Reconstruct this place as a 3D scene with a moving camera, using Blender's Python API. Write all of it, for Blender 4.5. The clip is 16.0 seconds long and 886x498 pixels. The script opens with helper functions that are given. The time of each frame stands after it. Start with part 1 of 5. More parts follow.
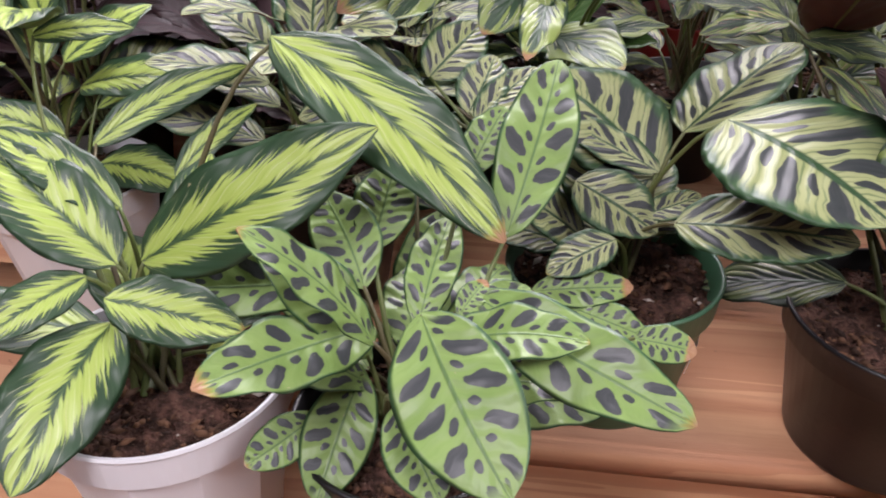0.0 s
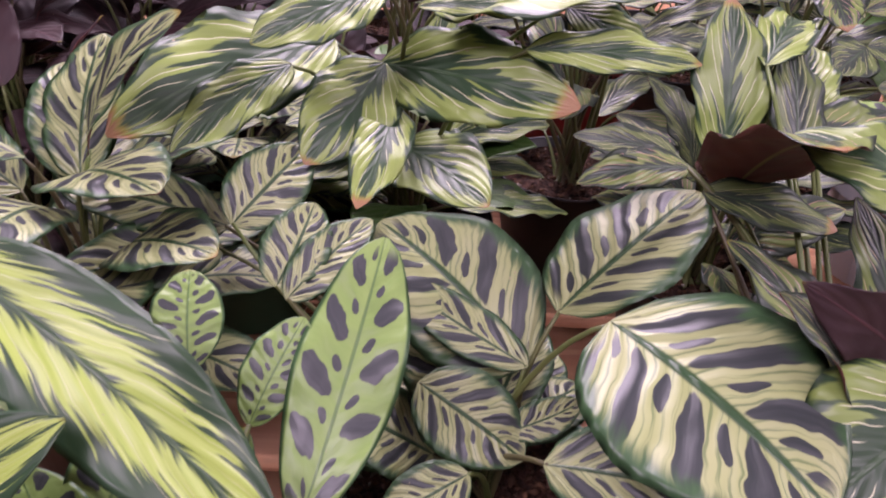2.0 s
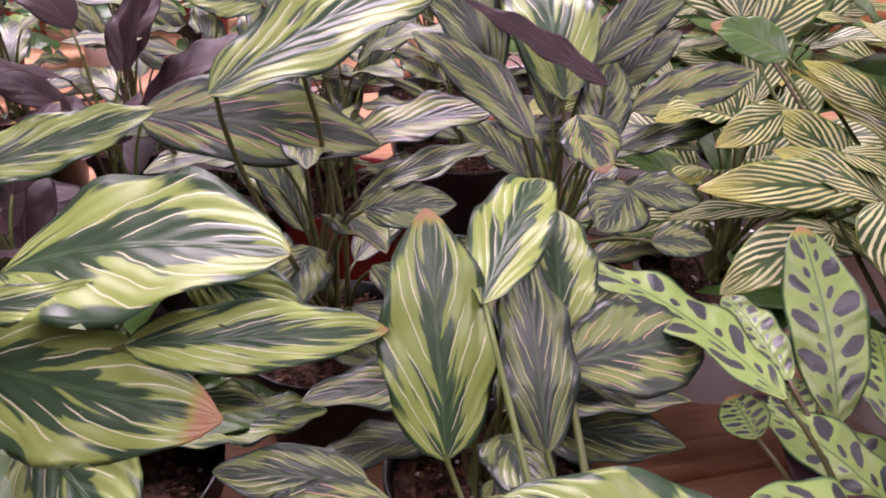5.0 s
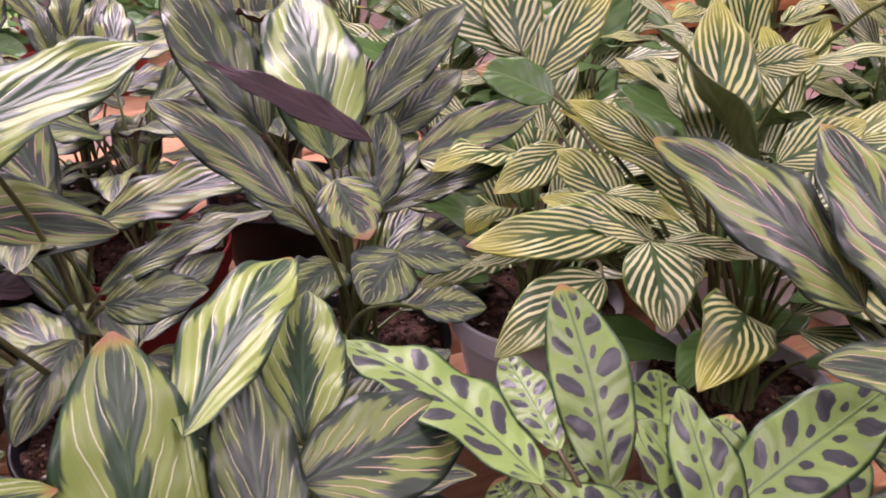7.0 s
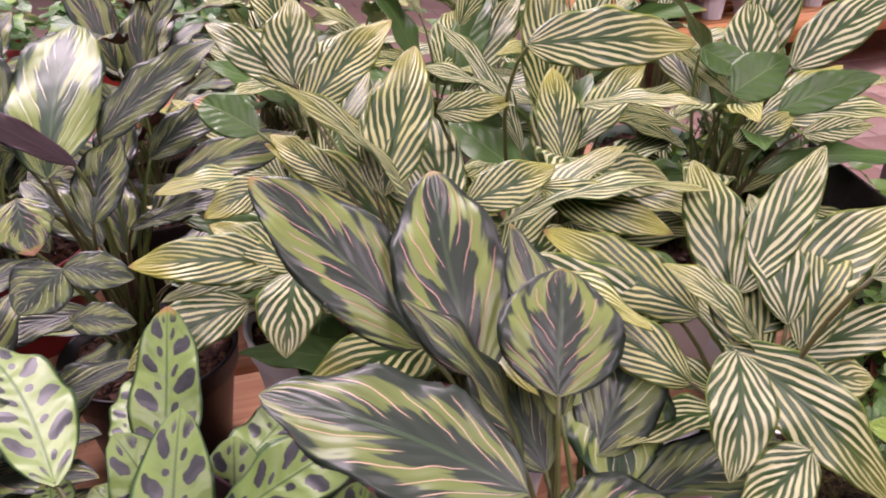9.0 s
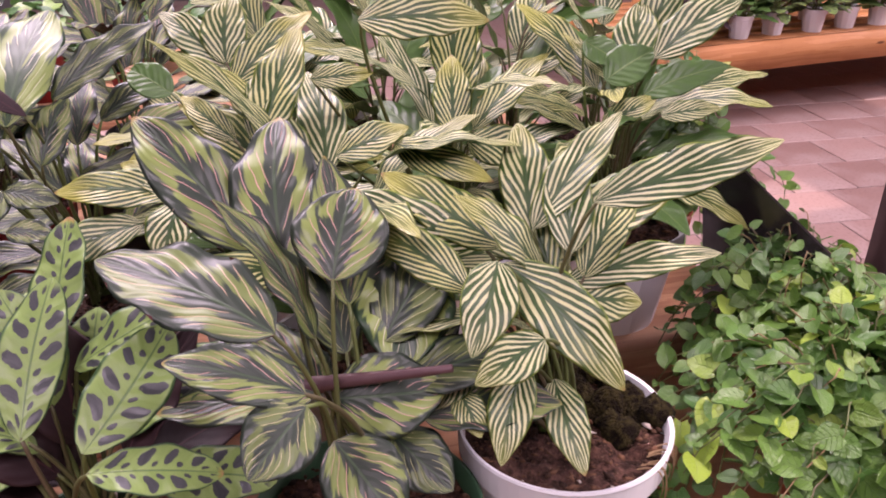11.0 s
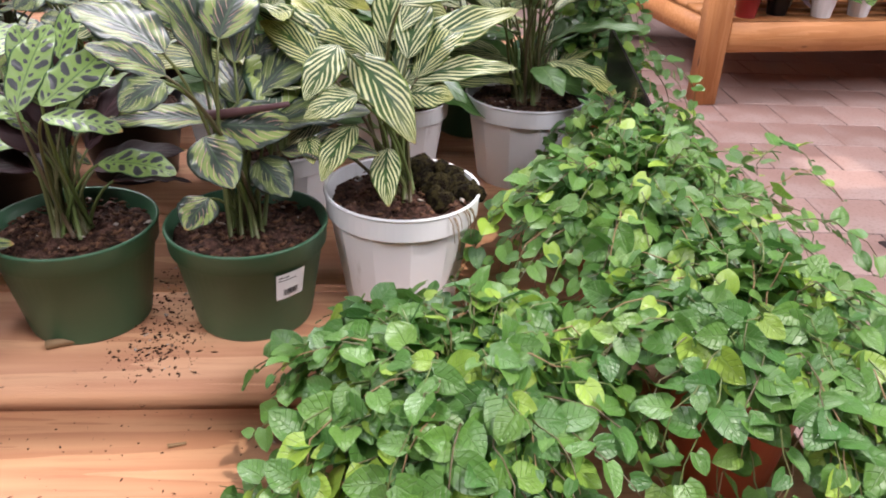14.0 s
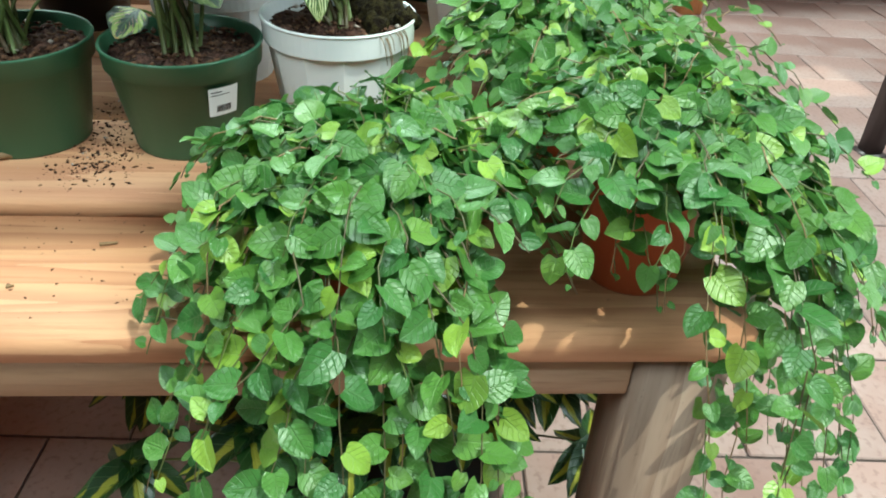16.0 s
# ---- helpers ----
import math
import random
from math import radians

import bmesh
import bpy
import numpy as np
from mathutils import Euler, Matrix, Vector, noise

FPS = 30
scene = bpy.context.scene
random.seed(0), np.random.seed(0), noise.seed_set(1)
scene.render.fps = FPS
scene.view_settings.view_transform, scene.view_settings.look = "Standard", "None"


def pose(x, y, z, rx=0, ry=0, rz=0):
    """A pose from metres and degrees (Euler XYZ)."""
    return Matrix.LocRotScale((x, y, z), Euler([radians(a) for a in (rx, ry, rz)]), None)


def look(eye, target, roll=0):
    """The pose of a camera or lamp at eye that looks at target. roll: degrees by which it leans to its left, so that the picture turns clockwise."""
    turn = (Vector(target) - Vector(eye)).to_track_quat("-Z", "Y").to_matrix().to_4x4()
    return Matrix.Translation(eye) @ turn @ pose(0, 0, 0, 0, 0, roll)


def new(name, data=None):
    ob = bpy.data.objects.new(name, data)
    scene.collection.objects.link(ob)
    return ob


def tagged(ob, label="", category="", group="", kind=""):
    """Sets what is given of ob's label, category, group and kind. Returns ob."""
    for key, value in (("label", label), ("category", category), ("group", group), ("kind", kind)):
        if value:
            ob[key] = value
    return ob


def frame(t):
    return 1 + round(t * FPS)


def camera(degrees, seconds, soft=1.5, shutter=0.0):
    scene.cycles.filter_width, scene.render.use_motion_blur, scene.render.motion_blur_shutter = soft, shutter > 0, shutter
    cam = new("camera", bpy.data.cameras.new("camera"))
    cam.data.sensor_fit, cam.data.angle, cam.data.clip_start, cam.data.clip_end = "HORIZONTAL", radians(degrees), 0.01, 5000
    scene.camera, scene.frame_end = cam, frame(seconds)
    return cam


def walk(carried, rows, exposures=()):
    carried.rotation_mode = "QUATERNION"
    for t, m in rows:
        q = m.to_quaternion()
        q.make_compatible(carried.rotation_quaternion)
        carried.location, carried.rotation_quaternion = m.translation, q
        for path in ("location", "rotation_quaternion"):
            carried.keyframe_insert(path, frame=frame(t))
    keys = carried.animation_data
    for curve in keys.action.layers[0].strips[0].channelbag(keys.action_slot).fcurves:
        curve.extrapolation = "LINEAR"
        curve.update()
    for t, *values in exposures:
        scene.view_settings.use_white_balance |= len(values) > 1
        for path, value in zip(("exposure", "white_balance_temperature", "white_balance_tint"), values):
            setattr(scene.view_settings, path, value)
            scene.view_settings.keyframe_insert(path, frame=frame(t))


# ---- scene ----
cam = camera(60.2, 16.0, soft=1.9, shutter=0.2)
METRES, EYE, TILT, LEAN, TURN = 1.5, 1.18, -32.0, 0.0, 1.6
ROWS = [
    (0.0, 0.0, 0.0, 0.0, 0.0, 0.0, -0.0),
    (0.5, 0.0185, 0.0004, 0.005, -1.88, 0.04, 0.67),
    (1.0, 0.0246, 0.0178, 0.0231, -3.79, 0.19, 0.96),
    (1.5, 0.0334, 0.0582, 0.0517, -5.47, 0.25, 0.96),
    (2.0, 0.0422, 0.0931, 0.0798, -6.51, 0.17, 1.0),
    (2.5, 0.0558, 0.1154, 0.1066, -7.59, 0.19, 1.7),
    (3.0, 0.0695, 0.1311, 0.1275, -8.6, 0.22, 3.08),
    (3.5, 0.0917, 0.1501, 0.1445, -10.02, 0.36, 4.87),
    (6.0, 0.1656, 0.1772, 0.1751, -20.78, 0.16, 14.3),
    (6.5, 0.1822, 0.1782, 0.1801, -23.09, -0.29, 15.76),
    (7.0, 0.1952, 0.1798, 0.1797, -24.86, -0.67, 16.55),
    (7.5, 0.2218, 0.1676, 0.1744, -25.43, -0.76, 16.6),
    (8.0, 0.2565, 0.1425, 0.1667, -24.65, -0.34, 15.89),
    (8.5, 0.2974, 0.1194, 0.1555, -22.91, 0.45, 14.65),
    (9.0, 0.3336, 0.0983, 0.1437, -20.88, 1.34, 13.42),
    (9.5, 0.3606, 0.0797, 0.1274, -19.34, 2.06, 12.57),
    (12.0, 0.4165, -0.0609, 0.0416, -15.69, 4.2, 9.34),
    (12.5, 0.4383, -0.091, 0.0133, -14.37, 4.04, 7.62),
    (13.0, 0.4569, -0.1244, -0.0182, -12.62, 3.71, 6.07),
    (13.5, 0.4764, -0.1516, -0.0469, -11.25, 3.18, 4.87),
    (14.0, 0.4876, -0.1718, -0.0689, -10.22, 2.68, 4.21),
    (14.5, 0.4969, -0.1834, -0.0905, -9.88, 1.9, 3.97),
    (15.0, 0.5058, -0.1918, -0.1093, -10.0, 0.67, 3.82),
    (15.5, 0.5151, -0.1912, -0.1316, -10.48, -0.98, 3.63),
    (16.0, 0.5221, -0.1913, -0.1484, -10.83, -2.54, 3.42),
]
walk(cam, [(t, pose(0, 0, EYE, TILT, LEAN, TURN) @ pose(METRES * x, METRES * y, METRES * z, 90 + pitch, roll, yaw)) for t, x, y, z, yaw, pitch, roll in ROWS],
     exposures=[(0.0, 0.0, 6600, 24), (0.6, -0.02, 6550, 43), (3.5, 0.03, 6700, 52), (9.5, -0.05, 6900, 46), (12.0, 0.0, 6900, 52), (12.6, 0.02, 6850, 45), (13.5, 0.1, 6750, 32), (14.5, 0.22, 6300, 5), (15.5, 0.25, 6000, -10), (16.0, 0.25, 5950, -14)])

# ---- light: a nursery hall lit by roof lights and one gap where the sun comes in ----
world = bpy.data.worlds.new("sky")
scene.world = world
world.use_nodes = True
wn = world.node_tree.nodes
sky = wn.new("ShaderNodeTexSky")
sky.sky_type, sky.sun_disc, sky.sun_elevation, sky.sun_rotation = "NISHITA", False, radians(58), radians(120)
world.node_tree.links.new(sky.outputs[0], wn["Background"].inputs[0])
wn["Background"].inputs[1].default_value = 0.05
sun = new("sun", bpy.data.lights.new("sun", "SUN"))
sun.data.energy, sun.data.angle, sun.data.color = 2.4, radians(0.6), (1, 0.93, 0.82)
sun.matrix_world = look((2.6, -1.2, 6.2), (0.55, 0.75, 0.7))


def roof_light(x, y, sx, sy, power, color=(0.96, 0.97, 1)):
    la = new("roof_light", bpy.data.lights.new("roof_light", "AREA"))
    la.data.shape, la.data.size, la.data.size_y, la.data.energy, la.data.color = "RECTANGLE", sx, sy, power, color
    la.matrix_world = pose(x, y, 3.93)
    return la


roof_light(0.2, 3.4, 3.0, 1.6, 345)
roof_light(2.95, -1.6, 2.5, 1.5, 145)
roof_light(-1.3, -1.6, 2.2, 1.5, 140)
roof_light(6.6, 1.2, 1.6, 3.0, 280)


# ---- materials ----
class Nodes:
    """Short forms for building a node material."""

    def __init__(self, name):
        self.mat = bpy.data.materials.new(name)
        self.mat.use_nodes = True
        self.tree = self.mat.node_tree
        self.n, self.l = self.tree.nodes, self.tree.links
        self.bsdf = self.n["Principled BSDF"]

    def put(self, sock, value):
        if hasattr(value, "is_output"):
            self.l.new(value, sock)
        else:
            sock.default_value = value

    def m(self, op, a, b=0.0, c=0.0, clamp=False):
        nd = self.n.new("ShaderNodeMath")
        nd.operation, nd.use_clamp = op, clamp
        for s, v in zip(nd.inputs, (a, b, c)):
            self.put(s, v)
        return nd.outputs[0]

    def step(self, x, lo, hi):
        nd = self.n.new("ShaderNodeMapRange")
        nd.interpolation_type = "SMOOTHSTEP"
        self.put(nd.inputs[0], x)
        nd.inputs[1].default_value, nd.inputs[2].default_value = (lo, hi) if lo < hi else (hi, lo)
        nd.inputs[3].default_value, nd.inputs[4].default_value = (0, 1) if lo < hi else (1, 0)
        return nd.outputs[0]

    def mix(self, f, a, b):
        nd = self.n.new("ShaderNodeMix")
        nd.data_type = "RGBA"
        self.put(nd.inputs[0], f)
        self.put(nd.inputs[6], (*a, 1) if isinstance(a, tuple) else a)
        self.put(nd.inputs[7], (*b, 1) if isinstance(b, tuple) else b)
        return nd.outputs[2]

    def noise(self, vec, scale, detail=3.0, rough=0.5):
        nd = self.n.new("ShaderNodeTexNoise")
        self.put(nd.inputs["Vector"], vec)
        nd.inputs["Scale"].default_value, nd.inputs["Detail"].default_value, nd.inputs["Roughness"].default_value = scale, detail, rough
        return nd.outputs[0]

    def xyz(self, x, y, z=0.0):
        nd = self.n.new("ShaderNodeCombineXYZ")
        for s, v in zip(nd.inputs, (x, y, z)):
            self.put(s, v)
        return nd.outputs[0]

    def obj(self, scale=(1, 1, 1)):
        tc, mp = self.n.new("ShaderNodeTexCoord"), self.n.new("ShaderNodeMapping")
        mp.inputs["Scale"].default_value = scale
        self.l.new(tc.outputs["Object"], mp.inputs["Vector"])
        return mp.outputs[0]

    def rnd(self):
        return self.n.new("ShaderNodeObjectInfo").outputs["Random"]

    def isle(self):
        return self.n.new("ShaderNodeNewGeometry").outputs["Random Per Island"]

    def bump(self, h, strength, dist=0.002):
        nd = self.n.new("ShaderNodeBump")
        nd.inputs["Strength"].default_value, nd.inputs["Distance"].default_value = strength, dist
        self.put(nd.inputs["Height"], h)
        self.l.new(nd.outputs[0], self.bsdf.inputs["Normal"])
        return nd.outputs[0]

    def done(self, color, rough, metal=0.0, spec=0.5):
        self.put(self.bsdf.inputs["Base Color"], (*color, 1) if isinstance(color, tuple) else color)
        self.put(self.bsdf.inputs["Roughness"], rough)
        self.bsdf.inputs["Metallic"].default_value = metal
        self.bsdf.inputs["Specular IOR Level"].default_value = spec
        return self.mat

    def thin(self, color, amount):
        """Lets some light through, as a leaf does."""
        tr, mx = self.n.new("ShaderNodeBsdfTranslucent"), self.n.new("ShaderNodeMixShader")
        self.put(tr.inputs[0], color)
        mx.inputs[0].default_value = amount
        self.l.new(self.bsdf.outputs[0], mx.inputs[1])
        self.l.new(tr.outputs[0], mx.inputs[2])
        self.l.new(mx.outputs[0], self.n["Material Output"].inputs[0])


def leaf_material(name, kind):
    k = Nodes(name)
    uv = k.n.new("ShaderNodeUVMap")
    uv.uv_map = "leaf"
    sp = k.n.new("ShaderNodeSeparateXYZ")
    k.l.new(uv.outputs[0], sp.inputs[0])
    u = sp.outputs[0]
    v = k.m("MULTIPLY_ADD", sp.outputs[1], 2.0, -1.0)
    a, side = k.m("ABSOLUTE", v), k.m("GREATER_THAN", v, 0.0)
    rnd = k.rnd()
    r2 = k.m("FRACT", k.m("MULTIPLY", rnd, 37.7))
    shift = k.m("MULTIPLY", rnd, 20.0)
    wob = k.noise(k.xyz(k.m("MULTIPLY", u, 5.0), k.m("MULTIPLY", v, 2.0), shift), 1.0, 2.0)
    # position along the side veins, which sweep towards the tip
    q = k.m("ADD", k.m("SUBTRACT", u, k.m("MULTIPLY", k.m("POWER", a, 0.92), {"vit": 0.6, "orn": 0.58, "star": 0.58, "lime": 0.45, "mak": 0.3, "rat": 0.12}.get(kind, 0.28))), k.m("MULTIPLY", wob, 0.1))
    q = k.m("ADD", q, k.m("MULTIPLY", side, 0.02))
    sh = k.m("ADD", shift, k.m("MULTIPLY", side, 3.3))
    streak = k.noise(k.xyz(k.m("MULTIPLY", q, {"lime": 30.0, "orn": 7.5, "star": 8.5}.get(kind, 24.0)), k.m("MULTIPLY", a, 1.6), sh), 1.0, 2.0)
    fine = k.noise(k.xyz(k.m("MULTIPLY", q, 64.0), k.m("MULTIPLY", a, 1.6), sh), 1.0, 2.0)
    rib = k.step(a, 0.05, 0.02)
    low = k.noise(k.xyz(k.m("MULTIPLY", u, 2.0), v, sh), 1.5, 2.0)

    def ellipses(count, big, small, far_big, far_small):
        p = k.m("ADD", k.m("MULTIPLY", q, count), k.m("ADD", k.m("MULTIPLY", side, 0.5), rnd))
        x = k.m("SUBTRACT", k.m("FRACT", p), 0.5)
        even = k.m("GREATER_THAN", k.m("FRACT", k.m("MULTIPLY", k.m("FLOOR", p), 0.5)), 0.25)
        jit = k.m("MULTIPLY_ADD", k.noise(k.xyz(k.m("FLOOR", p), side, shift), 7.3, 0.0), 0.5, 0.75)
        rx = k.m("MULTIPLY", k.m("MULTIPLY_ADD", even, big[0] - small[0], small[0]), jit)
        ra = k.m("MULTIPLY", k.m("MULTIPLY_ADD", even, big[1] - small[1], small[1]), jit)
        ac = k.m("MULTIPLY_ADD", even, far_big - far_small, far_small)
        d = k.m("ADD", k.m("POWER", k.m("ABSOLUTE", k.m("DIVIDE", x, rx)), 2.0), k.m("POWER", k.m("ABSOLUTE", k.m("DIVIDE", k.m("SUBTRACT", a, ac), ra)), 2.0))
        d = k.m("ADD", d, k.m("MULTIPLY_ADD", fine, 0.3, -0.15))
        return k.step(d, 1.08, 0.9)

    ends = k.m("MULTIPLY", k.step(u, 0.02, 0.1), k.step(u, 0.99, 0.9))
    if kind == "rat":
        spots = k.m("MULTIPLY", ellipses(10.0, (0.46, 0.32), (0.24, 0.11), 0.53, 0.24), ends)
        green = k.mix(low, (0.14, 0.27, 0.06), (0.26, 0.4, 0.1))
        green = k.mix(k.m("MULTIPLY", fine, 0.3), green, (0.4, 0.53, 0.2))
        col = k.mix(spots, green, k.mix(fine, (0.022, 0.032, 0.032), (0.075, 0.08, 0.085)))
        col = k.mix(k.step(a, 0.88, 0.97), col, (0.05, 0.13, 0.05))
        col = k.mix(k.m("MULTIPLY", rib, 0.7), col, (0.05, 0.13, 0.04))
    elif kind == "mak":
        lines = k.step(k.m("SINE", k.m("MULTIPLY", q, 150.0)), 0.1, 0.9)
        cream = k.mix(low, (0.32, 0.39, 0.14), (0.5, 0.52, 0.28))
        col = k.mix(k.m("MULTIPLY", lines, k.m("MULTIPLY", k.step(fine, 0.35, 0.6), 0.65)), cream, (0.07, 0.15, 0.05))
        spots = k.m("MULTIPLY", ellipses(7.6, (0.42, 0.45), (0.2, 0.15), 0.52, 0.28), ends)
        col = k.mix(spots, col, k.mix(fine, (0.022, 0.036, 0.032), (0.07, 0.075, 0.08)))
        edge = k.step(k.m("ADD", a, k.m("MULTIPLY", streak, 0.4)), 0.9, 1.1)
        col = k.mix(edge, col, k.mix(fine, (0.03, 0.085, 0.035), (0.06, 0.14, 0.055)))
        col = k.mix(k.step(a, 0.07, 0.03), col, (0.035, 0.09, 0.035))
    elif kind == "vit":
        wv = k.m("SINE", k.m("MULTIPLY", k.m("ADD", q, k.m("MULTIPLY", k.m("SUBTRACT", streak, 0.5), 0.05)), k.m("MULTIPLY_ADD", r2, 12.0, 37.0)))
        thick = k.m("ADD", wv, k.m("MULTIPLY_ADD", k.noise(k.xyz(k.m("MULTIPLY", q, 13.0), k.m("MULTIPLY", a, 3.0), sh), 1.0, 1.0), 1.5, -0.75))
        bars = k.m("MULTIPLY", k.step(thick, 0.06, 0.36), k.m("MULTIPLY", k.step(a, 0.07, 0.12), k.step(a, 0.97, 0.88)))
        dark = k.mix(low, (0.014, 0.058, 0.016), (0.055, 0.13, 0.022))
        pale = k.mix(k.m("MULTIPLY", low, r2), (0.7, 0.72, 0.42), (0.62, 0.62, 0.13))
        col = k.mix(bars, dark, pale)
        col = k.mix(k.step(a, 0.93, 0.99), col, (0.24, 0.34, 0.05))
        col = k.mix(k.m("MULTIPLY", k.step(k.m("ADD", u, k.m("MULTIPLY", low, 0.3)), 0.7, 1.15), k.m("MULTIPLY", r2, 0.75)), col, (0.5, 0.5, 0.07))
    elif kind in ("orn", "star", "lime"):
        dark = k.mix(fine, (0.02, 0.042, 0.028), (0.05, 0.072, 0.048)) if kind == "orn" else k.mix(fine, (0.016, 0.06, 0.026), (0.05, 0.1, 0.045))
        reach = k.m("MULTIPLY_ADD", streak, 1.1, {"lime": 0.06, "star": 0.36}.get(kind, 0.24))
        inner = k.m("MULTIPLY_ADD", streak, -0.6, 0.36) if kind == "lime" else k.m("MULTIPLY_ADD", streak, -1.6, 1.12)
        zone = k.m("MULTIPLY", k.step(k.m("SUBTRACT", reach, a), 0.0, 0.12), k.step(k.m("SUBTRACT", a, inner), -0.03, 0.08))
        lime = k.mix(fine, (0.32, 0.5, 0.06), (0.58, 0.7, 0.2)) if kind == "lime" else k.mix(fine, (0.27, 0.39, 0.08), (0.36, 0.46, 0.13))
        col = k.mix(k.m("MULTIPLY", zone, 1.0 if kind == "lime" else k.m("MULTIPLY_ADD", r2, 0.5, 0.3) if kind == "orn" else k.m("MULTIPLY_ADD", r2, 0.3, 0.7)), dark, lime)
        p = k.m("ADD", k.m("MULTIPLY", q, 13.0 if kind == "lime" else 7.0), k.m("MULTIPLY", k.noise(k.xyz(k.m("MULTIPLY", u, 3.0), v, sh), 2.0, 1.0), 0.25))
        cell = k.m("ABSOLUTE", k.m("SUBTRACT", k.m("FRACT", p), 0.5))
        reach2 = k.noise(k.xyz(k.m("FLOOR", p), side, shift), 5.1, 0.0)
        reach3 = k.noise(k.xyz(k.m("FLOOR", p), side, k.m("ADD", shift, 4.4)), 6.3, 0.0)
        span = k.m("MULTIPLY", k.step(k.m("SUBTRACT", k.m("MULTIPLY_ADD", reach2, 1.3, 0.08), a), 0.0, 0.08), k.step(k.m("SUBTRACT", a, k.m("MULTIPLY_ADD", reach3, 0.5, -0.1)), 0.0, 0.08))
        line = k.m("MULTIPLY", k.m("MULTIPLY", k.step(cell, 0.06, 0.02), k.m("MULTIPLY", span, k.step(a, 0.05, 0.1))), 0.45 if kind == "lime" else 1.0)
        tint = k.mix(k.step(r2, 0.15, 0.6), (0.6, 0.62, 0.3), (0.74, 0.42, 0.35)) if kind == "orn" else (0.74, 0.76, 0.5)
        col = k.mix(line, col, tint)
        col = k.mix(k.m("MULTIPLY", rib, 0.55), col, (0.07, 0.14, 0.06))
    elif kind == "under":
        col = k.mix(low, (0.09, 0.022, 0.03), (0.17, 0.06, 0.045))
        col = k.mix(k.m("MULTIPLY", rib, 0.8), col, (0.22, 0.2, 0.07))
    elif kind == "pale_under":
        col = k.mix(k.step(streak, 0.4, 0.6), (0.14, 0.22, 0.08), (0.2, 0.28, 0.12))
    elif kind == "maroon":
        col = k.mix(low, (0.025, 0.012, 0.018), (0.07, 0.035, 0.035))
        col = k.mix(k.m("MULTIPLY", rib, 0.6), col, (0.13, 0.05, 0.06))
    else:
        col = k.mix(low, (0.05, 0.13, 0.03), (0.1, 0.22, 0.05))
        col = k.mix(k.m("MULTIPLY", rib, 0.7), col, (0.18, 0.3, 0.09))
    at = k.n.new("ShaderNodeAttribute")
    at.attribute_name = "dry"
    dry = at.outputs["Fac"]
    # dry brown tips on some leaves, a few pale scars
    burn = k.m("SUBTRACT", k.m("ADD", u, k.m("MULTIPLY", k.noise(k.xyz(u, v, sh), 4.0, 3.0), 0.1)), k.m("SUBTRACT", k.m("MULTIPLY_ADD", k.m("POWER", r2, 2.0), -0.07, 1.095), k.m("MULTIPLY", dry, 0.8)))
    col = k.mix(k.step(burn, -0.035, 0.0), col, (0.34, 0.3, 0.06))
    col = k.mix(k.step(burn, -0.012, 0.02), col, k.mix(fine, (0.34, 0.14, 0.06), (0.5, 0.3, 0.15)))
    col = k.mix(k.step(k.noise(k.xyz(k.m("MULTIPLY", u, 3.0), v, sh), 9.0, 1.0), 0.79, 0.82), col, (0.42, 0.38, 0.22))
    quilt = k.m("ADD", k.m("MULTIPLY", k.m("SINE", k.m("MULTIPLY", q, 62.0 if kind in ("mak", "rat") else 44.0)), 0.5), k.m("ADD", k.m("MULTIPLY", rib, -1.2), k.m("MULTIPLY", fine, 0.25)))
    k.bump(quilt, 0.42 if kind == "mak" else 0.26, 0.0016)
    k.done(col, k.m("MULTIPLY_ADD", low, 0.2, 0.31 if kind not in ("under", "maroon") else 0.45), 0.0, 0.4 if kind in ("under", "maroon") else 0.6)
    k.thin(col, 0.12)
    return k.mat


LEAF = {kd: leaf_material(nm, kd) for nm, kd in (("rattlesnake_leaf", "rat"), ("peacock_leaf", "mak"), ("white_striped_leaf", "vit"), ("pink_striped_leaf", "orn"), ("pale_feathered_leaf", "star"), ("lime_striped_leaf", "lime"), ("purple_underside", "under"), ("pale_underside", "pale_under"), ("plain_green_leaf", "plain"), ("maroon_leaf", "maroon"))}


